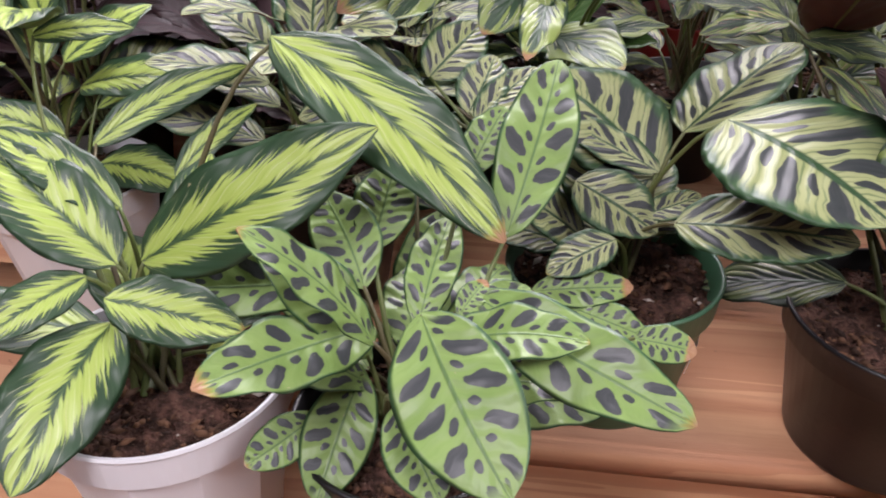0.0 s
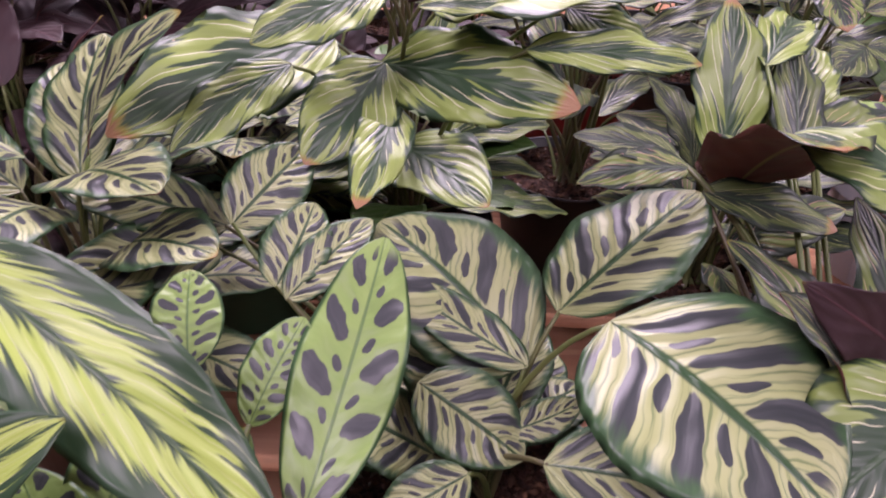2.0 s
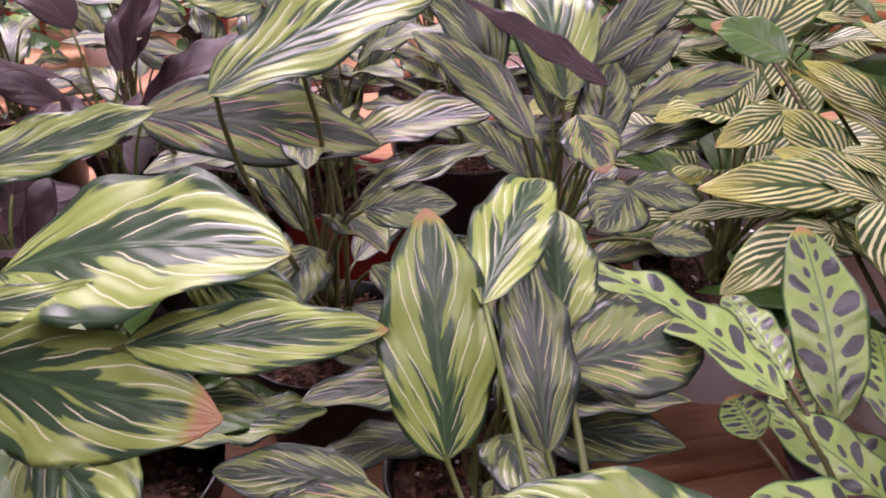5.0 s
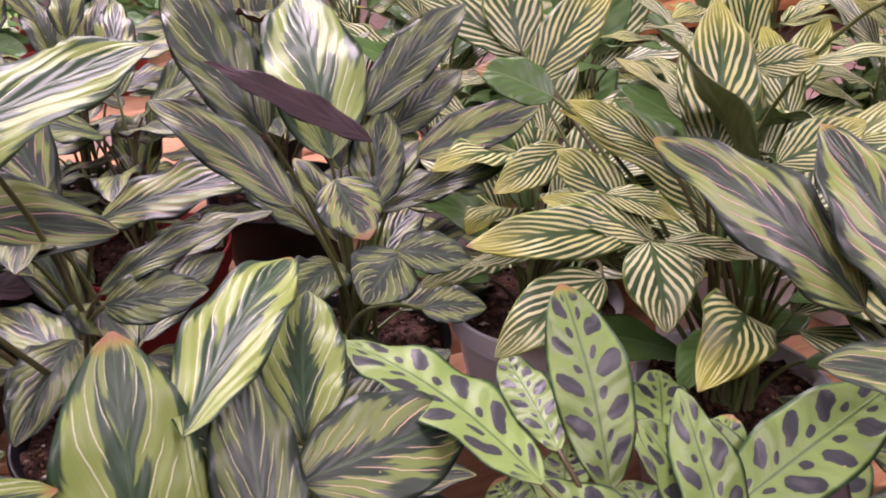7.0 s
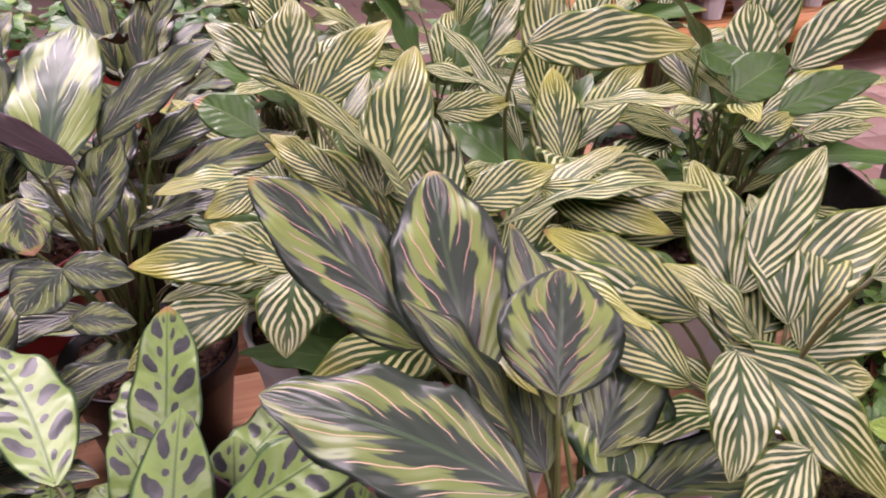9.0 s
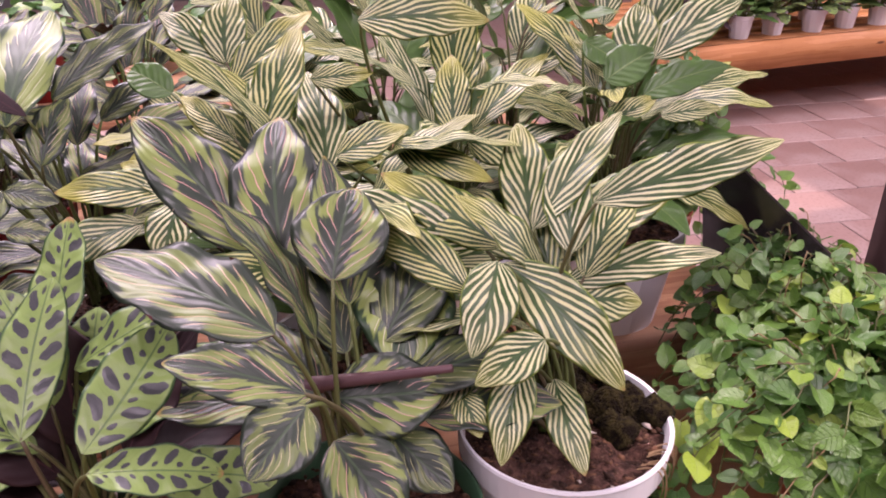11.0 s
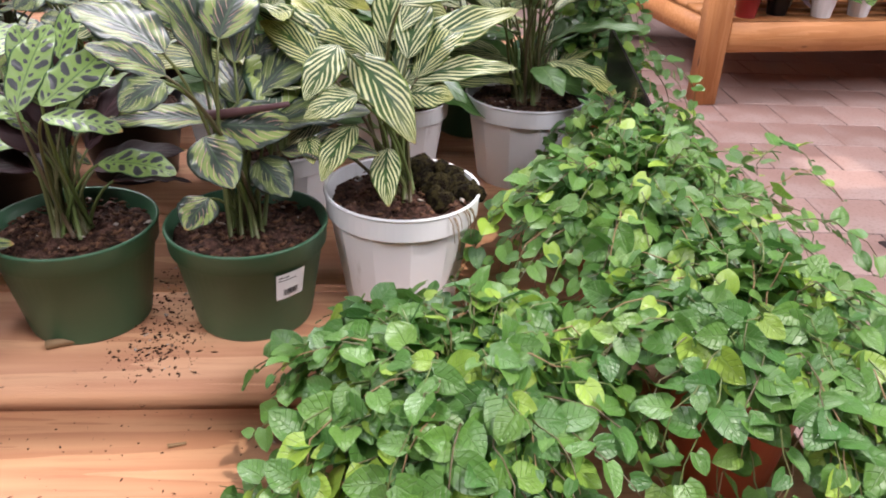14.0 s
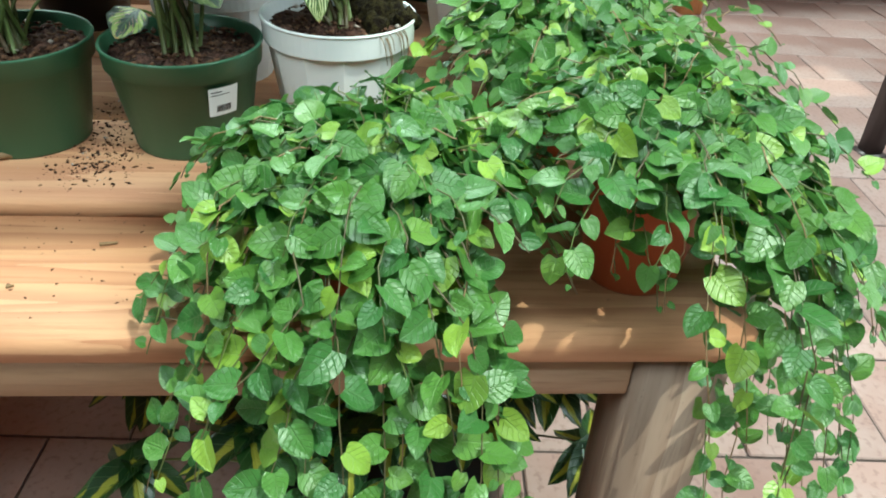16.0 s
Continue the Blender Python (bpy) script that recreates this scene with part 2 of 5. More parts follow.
def small_leaf_material(name, c1, c2, young, variegated=False, joined=False):
    k = Nodes(name)
    uv = k.n.new("ShaderNodeUVMap")
    uv.uv_map = "leaf"
    sp = k.n.new("ShaderNodeSeparateXYZ")
    k.l.new(uv.outputs[0], sp.inputs[0])
    u, v = sp.outputs[0], k.m("MULTIPLY_ADD", sp.outputs[1], 2.0, -1.0)
    a = k.m("ABSOLUTE", v)
    rnd = k.isle() if joined else k.rnd()
    q = k.m("SUBTRACT", u, k.m("MULTIPLY", a, 0.25))
    vein = k.step(k.m("ABSOLUTE", k.m("SUBTRACT", k.m("FRACT", k.m("MULTIPLY", q, 6.0)), 0.5)), 0.1, 0.0)
    vein = k.m("MAXIMUM", vein, k.step(a, 0.07, 0.02))
    low = k.noise(k.xyz(u, v, k.m("MULTIPLY", rnd, 30.0)), 2.5, 3.0)
    col = k.mix(k.m("FRACT", k.m("MULTIPLY", rnd, 13.3)), c1, c2)
    col = k.mix(k.m("MULTIPLY", low, 0.45), col, c1)
    col = k.mix(k.step(k.m("FRACT", k.m("MULTIPLY", rnd, 7.7)), 0.78, 1.0), col, young)
    col = k.mix(k.m("MULTIPLY", vein, 0.2), col, (0.24, 0.38, 0.15))
    if variegated:
        col = k.mix(k.step(k.m("ADD", k.m("SUBTRACT", 0.6, a), k.m("MULTIPLY_ADD", low, 0.9, -0.6)), 0.1, 0.25), col, (0.4, 0.42, 0.05))
    k.bump(k.m("ADD", k.m("MULTIPLY", vein, -1.4), k.m("MULTIPLY", low, 2.5)), 0.6, 0.0012)
    k.done(col, k.m("MULTIPLY_ADD", low, 0.2, 0.27), 0.0, 0.7)
    k.thin(col, 0.2)
    return k.mat


FIG_LEAF = small_leaf_material("creeping_fig_leaf", (0.05, 0.16, 0.035), (0.14, 0.3, 0.05), (0.31, 0.48, 0.06))
FIG_JOINED = small_leaf_material("creeping_fig_leaf_joined", (0.05, 0.16, 0.035), (0.14, 0.3, 0.05), (0.31, 0.48, 0.06), False, True)
# umbrella plant greens, with the shade under the bench put into the colour
SHADE_LEAF = small_leaf_material("shaded_umbrella_leaf", (0.012, 0.045, 0.014), (0.03, 0.1, 0.02), (0.06, 0.15, 0.02), True)
FAR_LEAF = small_leaf_material("background_leaf", (0.04, 0.13, 0.04), (0.09, 0.22, 0.05), (0.2, 0.34, 0.08))


def stem_material():
    k = Nodes("green_stem")
    nz = k.noise(k.obj((60, 60, 8)), 1.0, 3.0)
    col = k.mix(k.rnd(), k.mix(nz, (0.08, 0.14, 0.035), (0.17, 0.22, 0.06)), k.mix(nz, (0.09, 0.045, 0.035), (0.12, 0.11, 0.045)))
    k.bump(nz, 0.3, 0.001)
    return k.done(col, 0.45)


def plastic(name, c, rough=0.38, dusty=0.25):
    k = Nodes(name)
    fine, wide = k.noise(k.obj(), 160.0, 4.0), k.noise(k.obj((1, 1, 0.6)), 14.0, 4.0)
    soil = k.step(k.noise(k.obj((1, 1, 0.35)), 38.0, 5.0, 0.65), 0.62, 0.78)
    col = k.mix(k.m("MULTIPLY", wide, 0.35), c, tuple(0.75 * x for x in c))
    col = k.mix(k.m("MULTIPLY", soil, dusty), col, (0.2, 0.15, 0.11))
    k.bump(k.m("ADD", fine, k.m("MULTIPLY", wide, 2.0)), 0.12, 0.001)
    return k.done(col, k.m("MULTIPLY_ADD", wide, 0.25, rough - 0.1))


STEM = stem_material()
POT_GREEN = plastic("green_pot_plastic", (0.045, 0.13, 0.068))
POT_WHITE = plastic("white_pot_plastic", (0.83, 0.84, 0.86), 0.42, 0.25)
POT_BLACK = plastic("black_pot_plastic", (0.007, 0.0065, 0.008), 0.36, 0.08)
POT_RED = plastic("terracotta_plastic", (0.42, 0.085, 0.03), 0.45)
POT_CRIMSON = plastic("red_pot_plastic", (0.33, 0.03, 0.03), 0.4)


def soil_material():
    k = Nodes("potting_soil")
    big, fine = k.noise(k.obj(), 90.0, 5.0, 0.7), k.noise(k.obj(), 420.0, 3.0)
    col = k.mix(k.step(big, 0.35, 0.7), (0.018, 0.009, 0.006), (0.15, 0.075, 0.055))
    col = k.mix(k.step(fine, 0.62, 0.72), col, (0.17, 0.11, 0.075))
    k.bump(k.m("ADD", big, k.m("MULTIPLY", fine, 0.4)), 1.0, 0.006)
    return k.done(col, 0.9, 0.0, 0.2)


def crumb_material():
    k = Nodes("perlite_and_bark")
    isl = k.isle()
    col = k.mix(k.step(isl, 0.93, 0.95), k.mix(isl, (0.02, 0.011, 0.008), (0.16, 0.08, 0.045)), (0.46, 0.4, 0.35))
    return k.done(col, 0.85, 0.0, 0.2)


def timber(name, c1, c2, c3, along=0):
    """Sawn softwood; the grain runs along the given axis."""
    k = Nodes(name)
    sc = [9.0, 9.0, 9.0]
    sc[along] = 0.55
    rnd = k.m("MULTIPLY", k.rnd(), 40.0)
    tc, mp = k.n.new("ShaderNodeTexCoord"), k.n.new("ShaderNodeMapping")
    mp.inputs["Scale"].default_value = sc
    k.l.new(tc.outputs["Object"], mp.inputs["Vector"])
    k.l.new(k.xyz(rnd, rnd, rnd), mp.inputs["Location"])
    vec = mp.outputs[0]
    warp = k.noise(vec, 1.3, 4.0)
    ring = k.m("FRACT", k.m("MULTIPLY", warp, 9.0))
    grain = k.noise(vec, 16.0, 5.0, 0.7)
    wide = k.noise(k.obj(), 5.0, 4.0)
    col = k.mix(k.step(ring, 0.1, 0.9), c1, c2)
    col = k.mix(k.m("MULTIPLY", k.step(grain, 0.5, 0.75), 0.55), col, c3)
    col = k.mix(k.m("MULTIPLY", k.step(wide, 0.55, 0.75), 0.45), col, c3)
    knot = k.n.new("ShaderNodeTexVoronoi")
    kv = [11.0, 11.0, 11.0]
    kv[along] = 3.2
    k.l.new(k.obj(kv), knot.inputs["Vector"])
    knot.inputs["Scale"].default_value = 1.0
    col = k.mix(k.step(knot.outputs["Distance"], 0.12, 0.05), col, tuple(0.35 * x for x in c3))
    dirt = k.step(k.noise(k.obj(), 60.0, 5.0, 0.7), 0.66, 0.74)
    col = k.mix(k.m("MULTIPLY", dirt, 0.55), col, (0.06, 0.035, 0.025))
    k.bump(k.m("ADD", grain, k.m("MULTIPLY", ring, 0.4)), 0.35, 0.0015)
    return k.done(col, k.m("MULTIPLY_ADD", grain, 0.25, 0.42), 0.0, 0.35)


def moss_material():
    k = Nodes("mossy_soil")
    big, fine = k.noise(k.obj(), 120.0, 5.0, 0.7), k.noise(k.obj(), 500.0, 3.0)
    col = k.mix(k.step(big, 0.4, 0.65), (0.012, 0.008, 0.005), (0.06, 0.05, 0.018))
    k.bump(k.m("ADD", big, fine), 1.0, 0.008)
    return k.done(col, 0.95, 0.0, 0.1)


MOSS = moss_material()
SOIL, CRUMB = soil_material(), crumb_material()
PLANK = timber("oiled_pine_plank", (0.5, 0.24, 0.13), (0.62, 0.34, 0.19), (0.36, 0.155, 0.085))
FRAME_X = timber("weathered_pine_rail", (0.4, 0.25, 0.15), (0.5, 0.35, 0.24), (0.2, 0.115, 0.08))
# weathered leg wood, its tones darkened further for shade below a bench top
FRAME_Z = timber("weathered_pine_leg_shaded", (0.23, 0.15, 0.11), (0.3, 0.21, 0.16), (0.12, 0.075, 0.055), 2)
RAIL2 = timber("orange_pine_rail", (0.48, 0.2, 0.07), (0.55, 0.25, 0.1), (0.34, 0.12, 0.05))
LEG2 = timber("orange_pine_leg", (0.48, 0.2, 0.07), (0.55, 0.25, 0.1), (0.34, 0.12, 0.05), 2)


def tile_material():
    k = Nodes("red_clay_paver")
    rnd, wide, fine = k.rnd(), k.noise(k.obj(), 3.0, 5.0, 0.6), k.noise(k.obj(), 70.0, 4.0)
    col = k.mix(rnd, (0.25, 0.15, 0.128), (0.36, 0.235, 0.205))
    col = k.mix(k.m("MULTIPLY", k.step(wide, 0.4, 0.7), 0.6), col, (0.4, 0.31, 0.285))
    col = k.mix(k.m("MULTIPLY", k.step(fine, 0.5, 0.7), 0.4), col, (0.15, 0.08, 0.07))
    k.bump(k.m("ADD", k.m("MULTIPLY", fine, 0.4), wide), 0.3, 0.004)
    return k.done(col, k.m("MULTIPLY_ADD", wide, 0.4, 0.28), 0.0, 0.4)


def plain_material(name, c1, c2, rough, scale=6.0, metal=0.0):
    k = Nodes(name)
    wide, fine = k.noise(k.obj(), scale, 5.0), k.noise(k.obj(), scale * 14, 3.0)
    k.bump(fine, 0.15, 0.002)
    return k.done(k.mix(wide, c1, c2), k.m("MULTIPLY_ADD", fine, 0.2, rough - 0.1), metal)


TILE = tile_material()
GROUT = plain_material("dark_grout", (0.07, 0.05, 0.045), (0.12, 0.09, 0.08), 0.9)
WALL = plain_material("grey_shop_wall", (0.1, 0.095, 0.095), (0.14, 0.13, 0.13), 0.8, 2.0)
ROOF = plain_material("white_roof_sheet", (0.15, 0.15, 0.15), (0.2, 0.2, 0.2), 0.7, 2.0)
STEEL = plain_material("brown_painted_steel", (0.06, 0.045, 0.045), (0.09, 0.07, 0.068), 0.4, 9.0, 0.3)
SIGN_BLACK = plain_material("black_sign_plate", (0.012, 0.011, 0.012), (0.025, 0.02, 0.02), 0.22, 9.0)
PAPER = plain_material("white_paper_label", (0.72, 0.72, 0.72), (0.8, 0.8, 0.8), 0.55, 30.0)
INK = plain_material("black_print", (0.02, 0.02, 0.02), (0.035, 0.035, 0.035), 0.6, 30.0)
CORK = plain_material("dried_vine", (0.2, 0.12, 0.06), (0.3, 0.2, 0.1), 0.7, 90.0)
SPIKE = plain_material("purple_brown_rolled_leaf", (0.06, 0.022, 0.03), (0.14, 0.07, 0.07), 0.5, 60.0)


# ---- building helpers ----
def mesh_of(name, bm, *mats, smooth=True):
    me = bpy.data.meshes.new(name)
    bm.to_mesh(me)
    bm.free()
    for mt in mats:
        me.materials.append(mt)
    if smooth:
        me.shade_smooth()
    return me


def part(name, bm, material, parent, label="", smooth=True):
    """Links a bmesh, given in world metres, as one mesh object under a thing or part."""
    mats = material if isinstance(material, tuple) else (material,)
    ob = new(name, mesh_of(name, bm, *mats, smooth=smooth))
    ob.parent = parent
    at, p = Vector(), parent
    while p:
        at += p.location
        p = p.parent
    ob.location = -at
    return tagged(ob, label)


def thing(name, x, y, z, label, category, group=""):
    ob = new(name)
    ob.location = (x, y, z)
    ob.empty_display_size = 0.02
    return tagged(ob, label, category, group)


def box(bm, x0, x1, y0, y1, z0, z1, bevel=0.0, seg=2):
    r = bmesh.ops.create_cube(bm, size=1.0)
    bmesh.ops.scale(bm, vec=(x1 - x0, y1 - y0, z1 - z0), verts=r["verts"])
    bmesh.ops.translate(bm, vec=((x0 + x1) / 2, (y0 + y1) / 2, (z0 + z1) / 2), verts=r["verts"])
    if bevel:
        es = list({e for v in r["verts"] for e in v.link_edges})
        bmesh.ops.bevel(bm, geom=es, offset=bevel, segments=seg, affect="EDGES")
    return bm


def lathe(bm, x, y, profile, n=48, flat=None):
    """Turns (radius, z) pairs round an upright axis. flat: (from, to) radii indices given fewer facets."""
    rings = []
    for i, (r, z) in enumerate(profile):
        ring = []
        for j in range(n):
            th = 2 * math.pi * j / n
            rr = r
            if flat and flat[0] <= i <= flat[1]:
                seg = 2 * math.pi / flat[2]
                rr = r * math.cos(seg / 2) / math.cos((th % seg) - seg / 2) * 1.01
            ring.append(bm.verts.new((x + rr * math.cos(th), y + rr * math.sin(th), z)))
        rings.append(ring)
    for r0, r1 in zip(rings, rings[1:]):
        for j in range(n):
            bm.faces.new((r0[j], r0[(j + 1) % n], r1[(j + 1) % n], r1[j]))
    return rings


def tube(bm, pts, r0, r1, n=6):
    """A tapered tube along the points."""
    rings = []
    for i, p in enumerate(pts):
        d = (pts[min(i + 1, len(pts) - 1)] - pts[max(i - 1, 0)]).normalized()
        s = d.orthogonal().normalized()
        t = d.cross(s)
        r = r0 + (r1 - r0) * i / (len(pts) - 1)
        rings.append([bm.verts.new(p + r * (math.cos(k) * s + math.sin(k) * t)) for k in (2 * math.pi * j / n for j in range(n))])
    for a, b in zip(rings, rings[1:]):
        s = min(range(n), key=lambda o: sum((a[j].co - b[(j + o) % n].co).length for j in range(n)))
        for j in range(n):
            bm.faces.new((a[j], a[(j + 1) % n], b[(j + 1 + s) % n], b[(j + s) % n]))
    for ring in (rings[0], rings[-1]):
        bm.faces.new(ring)


def crumb(bm, at, size, long, turn):
    """A small eight-sided grain."""
    c, s = math.cos(turn), math.sin(turn)
    v = [bm.verts.new((at[0] + size * (x * long * c - y * s), at[1] + size * (x * long * s + y * c), at[2] + size * 0.7 * z)) for x, y, z in ((1, 0.1, 0), (0.1, 1, 0.2), (-1, 0, -0.1), (0, -0.9, 0.1), (0.1, 0.1, 1), (0, 0, -1))]
    for i in range(4):
        bm.faces.new((v[i], v[(i + 1) % 4], v[4]))
        bm.faces.new((v[(i + 1) % 4], v[i], v[5]))


def curve_points(a, m, b, n=8):
    a, m, b = Vector(a), Vector(m), Vector(b)
    return [a * (1 - t) ** 2 + m * 2 * t * (1 - t) + b * t * t for t in (i / n for i in range(n + 1))]


SHAPE = {  # where the blade is widest, how full it is, how drawn out its tip is
    "rat": (0.5, 0.56, 0.06), "mak": (0.45, 0.56, 0.08), "vit": (0.42, 0.68, 0.28), "orn": (0.44, 0.63, 0.22), "star": (0.45, 0.6, 0.2),
    "lime": (0.45, 0.6, 0.2), "plain": (0.42, 0.72, 0.2), "maroon": (0.42, 0.74, 0.22)}
UNDER = {"rat": "under", "mak": "under", "vit": "pale_under", "orn": "under", "star": "pale_under", "lime": "pale_under", "plain": "pale_under", "maroon": "under"}


def blade(kind, base, tip, width, normal, arch=0.07, fold=0.12, wave=0.022, seed=0, n=22, m=8):
    """A leaf blade from base to tip: two skins that meet at the margin, arched along its length, folded at
    the midrib and waved at the margin."""
    rng = random.Random(seed)
    b, t = Vector(base), Vector(tip)
    ax = t - b
    ln = ax.length
    ax.normalize()
    up = Vector(normal)
    up = (up - ax * up.dot(ax)).normalized()
    sd = up.cross(ax)
    wide, full, drawn = SHAPE[kind]
    ph, fr, sway = rng.uniform(0, 6), rng.uniform(2.2, 3.6), rng.uniform(-0.035, 0.035)
    bm = bmesh.new()
    uvl = bm.loops.layers.uv.new("leaf")
    ex = math.log(0.5) / math.log(wide)
    skins = []
    for skin in (0, 1):
        grid = []
        for i in range(n + 1):
            u = i / n
            w = math.sin(math.pi * min(1, u ** ex * (1 - 0.004) + 0.002)) ** full
            w *= 1 - drawn * max(0, u - 0.62) ** 1.2 * 2.2
            w = max(w, 0.0) * width / 2
            row = []
            for j in range(2 * m + 1):
                v = j / m - 1
                if skin and j in (0, 2 * m):
                    row.append(skins[0][i][j])
                    continue
                lift = arch * ln * 4 * u * (1 - u) + fold * abs(v) * w - 0.35 * fold * v * v * w
                lift += wave * ln * math.sin(fr * 2 * math.pi * u + ph + (1.9 if v > 0 else 0)) * abs(v) ** 2.2 * min(1, 4 * u, 6 * (1 - u))
                lift += 0.004 * ln * math.sin(40 * u + 5 * abs(v)) * min(1, 3 * abs(v)) * (1 - abs(v))
                p = b + ax * (ln * u) + sd * (w * v + sway * ln * math.sin(math.pi * u)) + up * (lift - (0.0007 if skin else 0))
                row.append(bm.verts.new(p))
            grid.append(row)
        skins.append(grid)
    for skin, grid in enumerate(skins):
        for i in range(n):
            for j in range(2 * m):
                q = (grid[i][j], grid[i + 1][j], grid[i + 1][j + 1], grid[i][j + 1])
                f = bm.faces.new(q if skin else q[::-1])
                f.material_index = skin
                cs = ((i, j), (i + 1, j), (i + 1, j + 1), (i, j + 1))
                at = dict(zip(q, cs))
                for lp in f.loops:
                    ci, cj = at[lp.vert]
                    lp[uvl].uv = (ci / n, cj / (2 * m))
    return bm


class Plant:
    """A potted plant: pot, soil, and leaves on stalks."""

    def __init__(self, name, label, x, y, r, h, pot, kind, soil_z=None, group="", category="plant", z=None, lean=0.0):
        z = RAISED if z is None else z
        self.x, self.y, self.r, self.z, self.rim = x, y, r, z, z + h
        self.kind, self.count = kind, 0
        self.ob = thing(name, x, y, z, label, category, group)
        self.seed = int(1000 * abs(x) + 77 * abs(y) * 100)
        bm = bmesh.new()
        base, t, lip = 0.74 * r, 0.0022, 0.2 * h
        prof = [(0.001, z + 0.004), (base * 0.86, z + 0.004), (base * 0.88, z), (base, z), (base + 0.001, z + 0.003), (0.935 * r, z + h - lip - 0.002), (0.985 * r, z + h - lip), (r, z + h - 0.004), (r + 0.0015, z + h - 0.002), (r + 0.0005, z + h), (r - t, z + h - 0.001), (0.93 * r - t, z + h - lip), (0.86 * r, z + h - 0.05)]
        lathe(bm, x, y, prof, 60 if pot is POT_WHITE else 56, (4, 5, 12) if pot is POT_WHITE else None)
        potob = part("pot", bm, pot, self.ob, smooth=pot is not POT_WHITE)
        self.pot = potob
        self.soil(soil_z or self.rim - 0.016)

    def soil(self, sz):
        self.top = sz
        rng, bm, rad = random.Random(self.seed), bmesh.new(), self.r * 0.945
        n, rings = 40, []
        for i in range(1, 9):
            rr = rad * i / 8
            rings.append([bm.verts.new((self.x + rr * math.cos(k), self.y + rr * math.sin(k), sz + 0.012 * noise.noise((self.x * 9 + rr * math.cos(k) * 60, rr * math.sin(k) * 60, self.y * 7)) + 0.004 * rng.random() - 0.002)) for k in (2 * math.pi * j / n for j in range(n))])
        c = bm.verts.new((self.x, self.y, sz + 0.004))
        for j in range(n):
            bm.faces.new((c, rings[0][j], rings[0][(j + 1) % n]))
            for r0, r1 in zip(rings, rings[1:]):
                bm.faces.new((r0[j], r1[j], r1[(j + 1) % n], r0[(j + 1) % n]))
        soil = part("soil", bm, SOIL, self.ob)
        bm = bmesh.new()
        for _ in range(380):
            rr, th, s = rad * math.sqrt(rng.random()) * 0.95, rng.uniform(0, 6.283), rng.choice((0.001, 0.0013, 0.0018, 0.0024, 0.0034))
            crumb(bm, (self.x + rr * math.cos(th), self.y + rr * math.sin(th), sz + 0.005 + 0.006 * noise.noise((th, rr * 50, self.x))), s, rng.uniform(0.7, 2.4), rng.uniform(0, 6.28))
        tagged(part("soil_crumb", bm, CRUMB, soil), kind="stuff")

    def leaf(self, base, tip, width, normal, kind=None, arch=None, fold=0.12, stalk=True, wave=None, dry=0.0):
        kind = kind or self.kind
        self.count += 1
        sd = self.seed + 31 * self.count
        rng = random.Random(sd)
        arch = {"rat": 0.04, "mak": 0.04, "vit": 0.07, "orn": 0.07, "star": 0.07, "lime": 0.06}.get(kind, 0.06) if arch is None else arch
        wave = {"rat": 0.024, "mak": 0.016, "vit": 0.022, "orn": 0.028, "star": 0.028}.get(kind, 0.02) if wave is None else wave
        lf = part("leaf", blade(kind, base, tip, 1.1 * width, normal, arch, fold, wave, sd), (LEAF[kind], LEAF[UNDER[kind]]), self.ob)
        if dry:
            at = lf.data.attributes.new("dry", "FLOAT", "POINT")
            at.data.foreach_set("value", [dry] * len(lf.data.vertices))
        if stalk:
            b, t = Vector(base), Vector(tip)
            foot = Vector((self.x + rng.uniform(-0.2, 0.2) * self.r, self.y + rng.uniform(-0.2, 0.2) * self.r, self.top))
            mid = b + (b - t).normalized() * 0.16 * (b - foot).length
            mid = mid * 0.6 + Vector((foot.x, foot.y, (b.z + foot.z) / 2)) * 0.4
            if (b - foot).length > 0.02:
                bm = bmesh.new()
                tube(bm, curve_points(foot, mid, b + (t - b) * 0.02), 0.0024, 0.0012, 7)
                part("stalk", bm, STEM, self.ob)
        return lf

    def fill(self, count, height, spread, length, width, kind=None, z_low=0.02, near=0.0, seed=1, skip=None):
        """Further leaves round the crown, from low and outspread to high and upright."""
        rng = random.Random(self.seed + seed)
        for i in range(count):
            f = (i + 0.5) / count
            th = 2.39996 * i + rng.uniform(-0.5, 0.5)
            if skip and skip[0] < math.degrees(th) % 360 < skip[1]:
                continue
            zz = self.top + z_low + (height - z_low) * f * rng.uniform(0.8, 1.1)
            out = spread * (1.05 - 0.6 * f) * rng.uniform(0.7, 1.1)
            d = Vector((math.cos(th), math.sin(th), 0))
            b = Vector((self.x, self.y, zz)) + d * out * 0.45
            ln = length * rng.uniform(0.75, 1.1)
            el = rng.uniform(-0.5, 0.15) + 1.1 * f
            if d.y < -0.15:
                el = min(el, 0.25)
            t = b + (d * math.cos(el) + Vector((0, 0, math.sin(el)))) * ln
            nm = Vector((0, 0, 1)) * math.cos(el) - d * math.sin(el) + Vector((rng.uniform(-0.3, 0.3), rng.uniform(-0.5, 0.1), 0.1))
            self.leaf(b, t, width * rng.uniform(0.8, 1.1), nm, kind, arch=rng.uniform(0.05, 0.12))


BENCH, RAISED = 0.729, 0.751

# ---- the hall: floor, walls, roof with openings ----
def slab(name, x0, x1, y0, y1, z0, z1, mat, label, category):
    bm = bmesh.new()
    box(bm, x0, x1, y0, y1, z0, z1)
    ob = new(name, mesh_of(name, bm, mat, smooth=False))
    return tagged(ob, label, category, kind="structure")


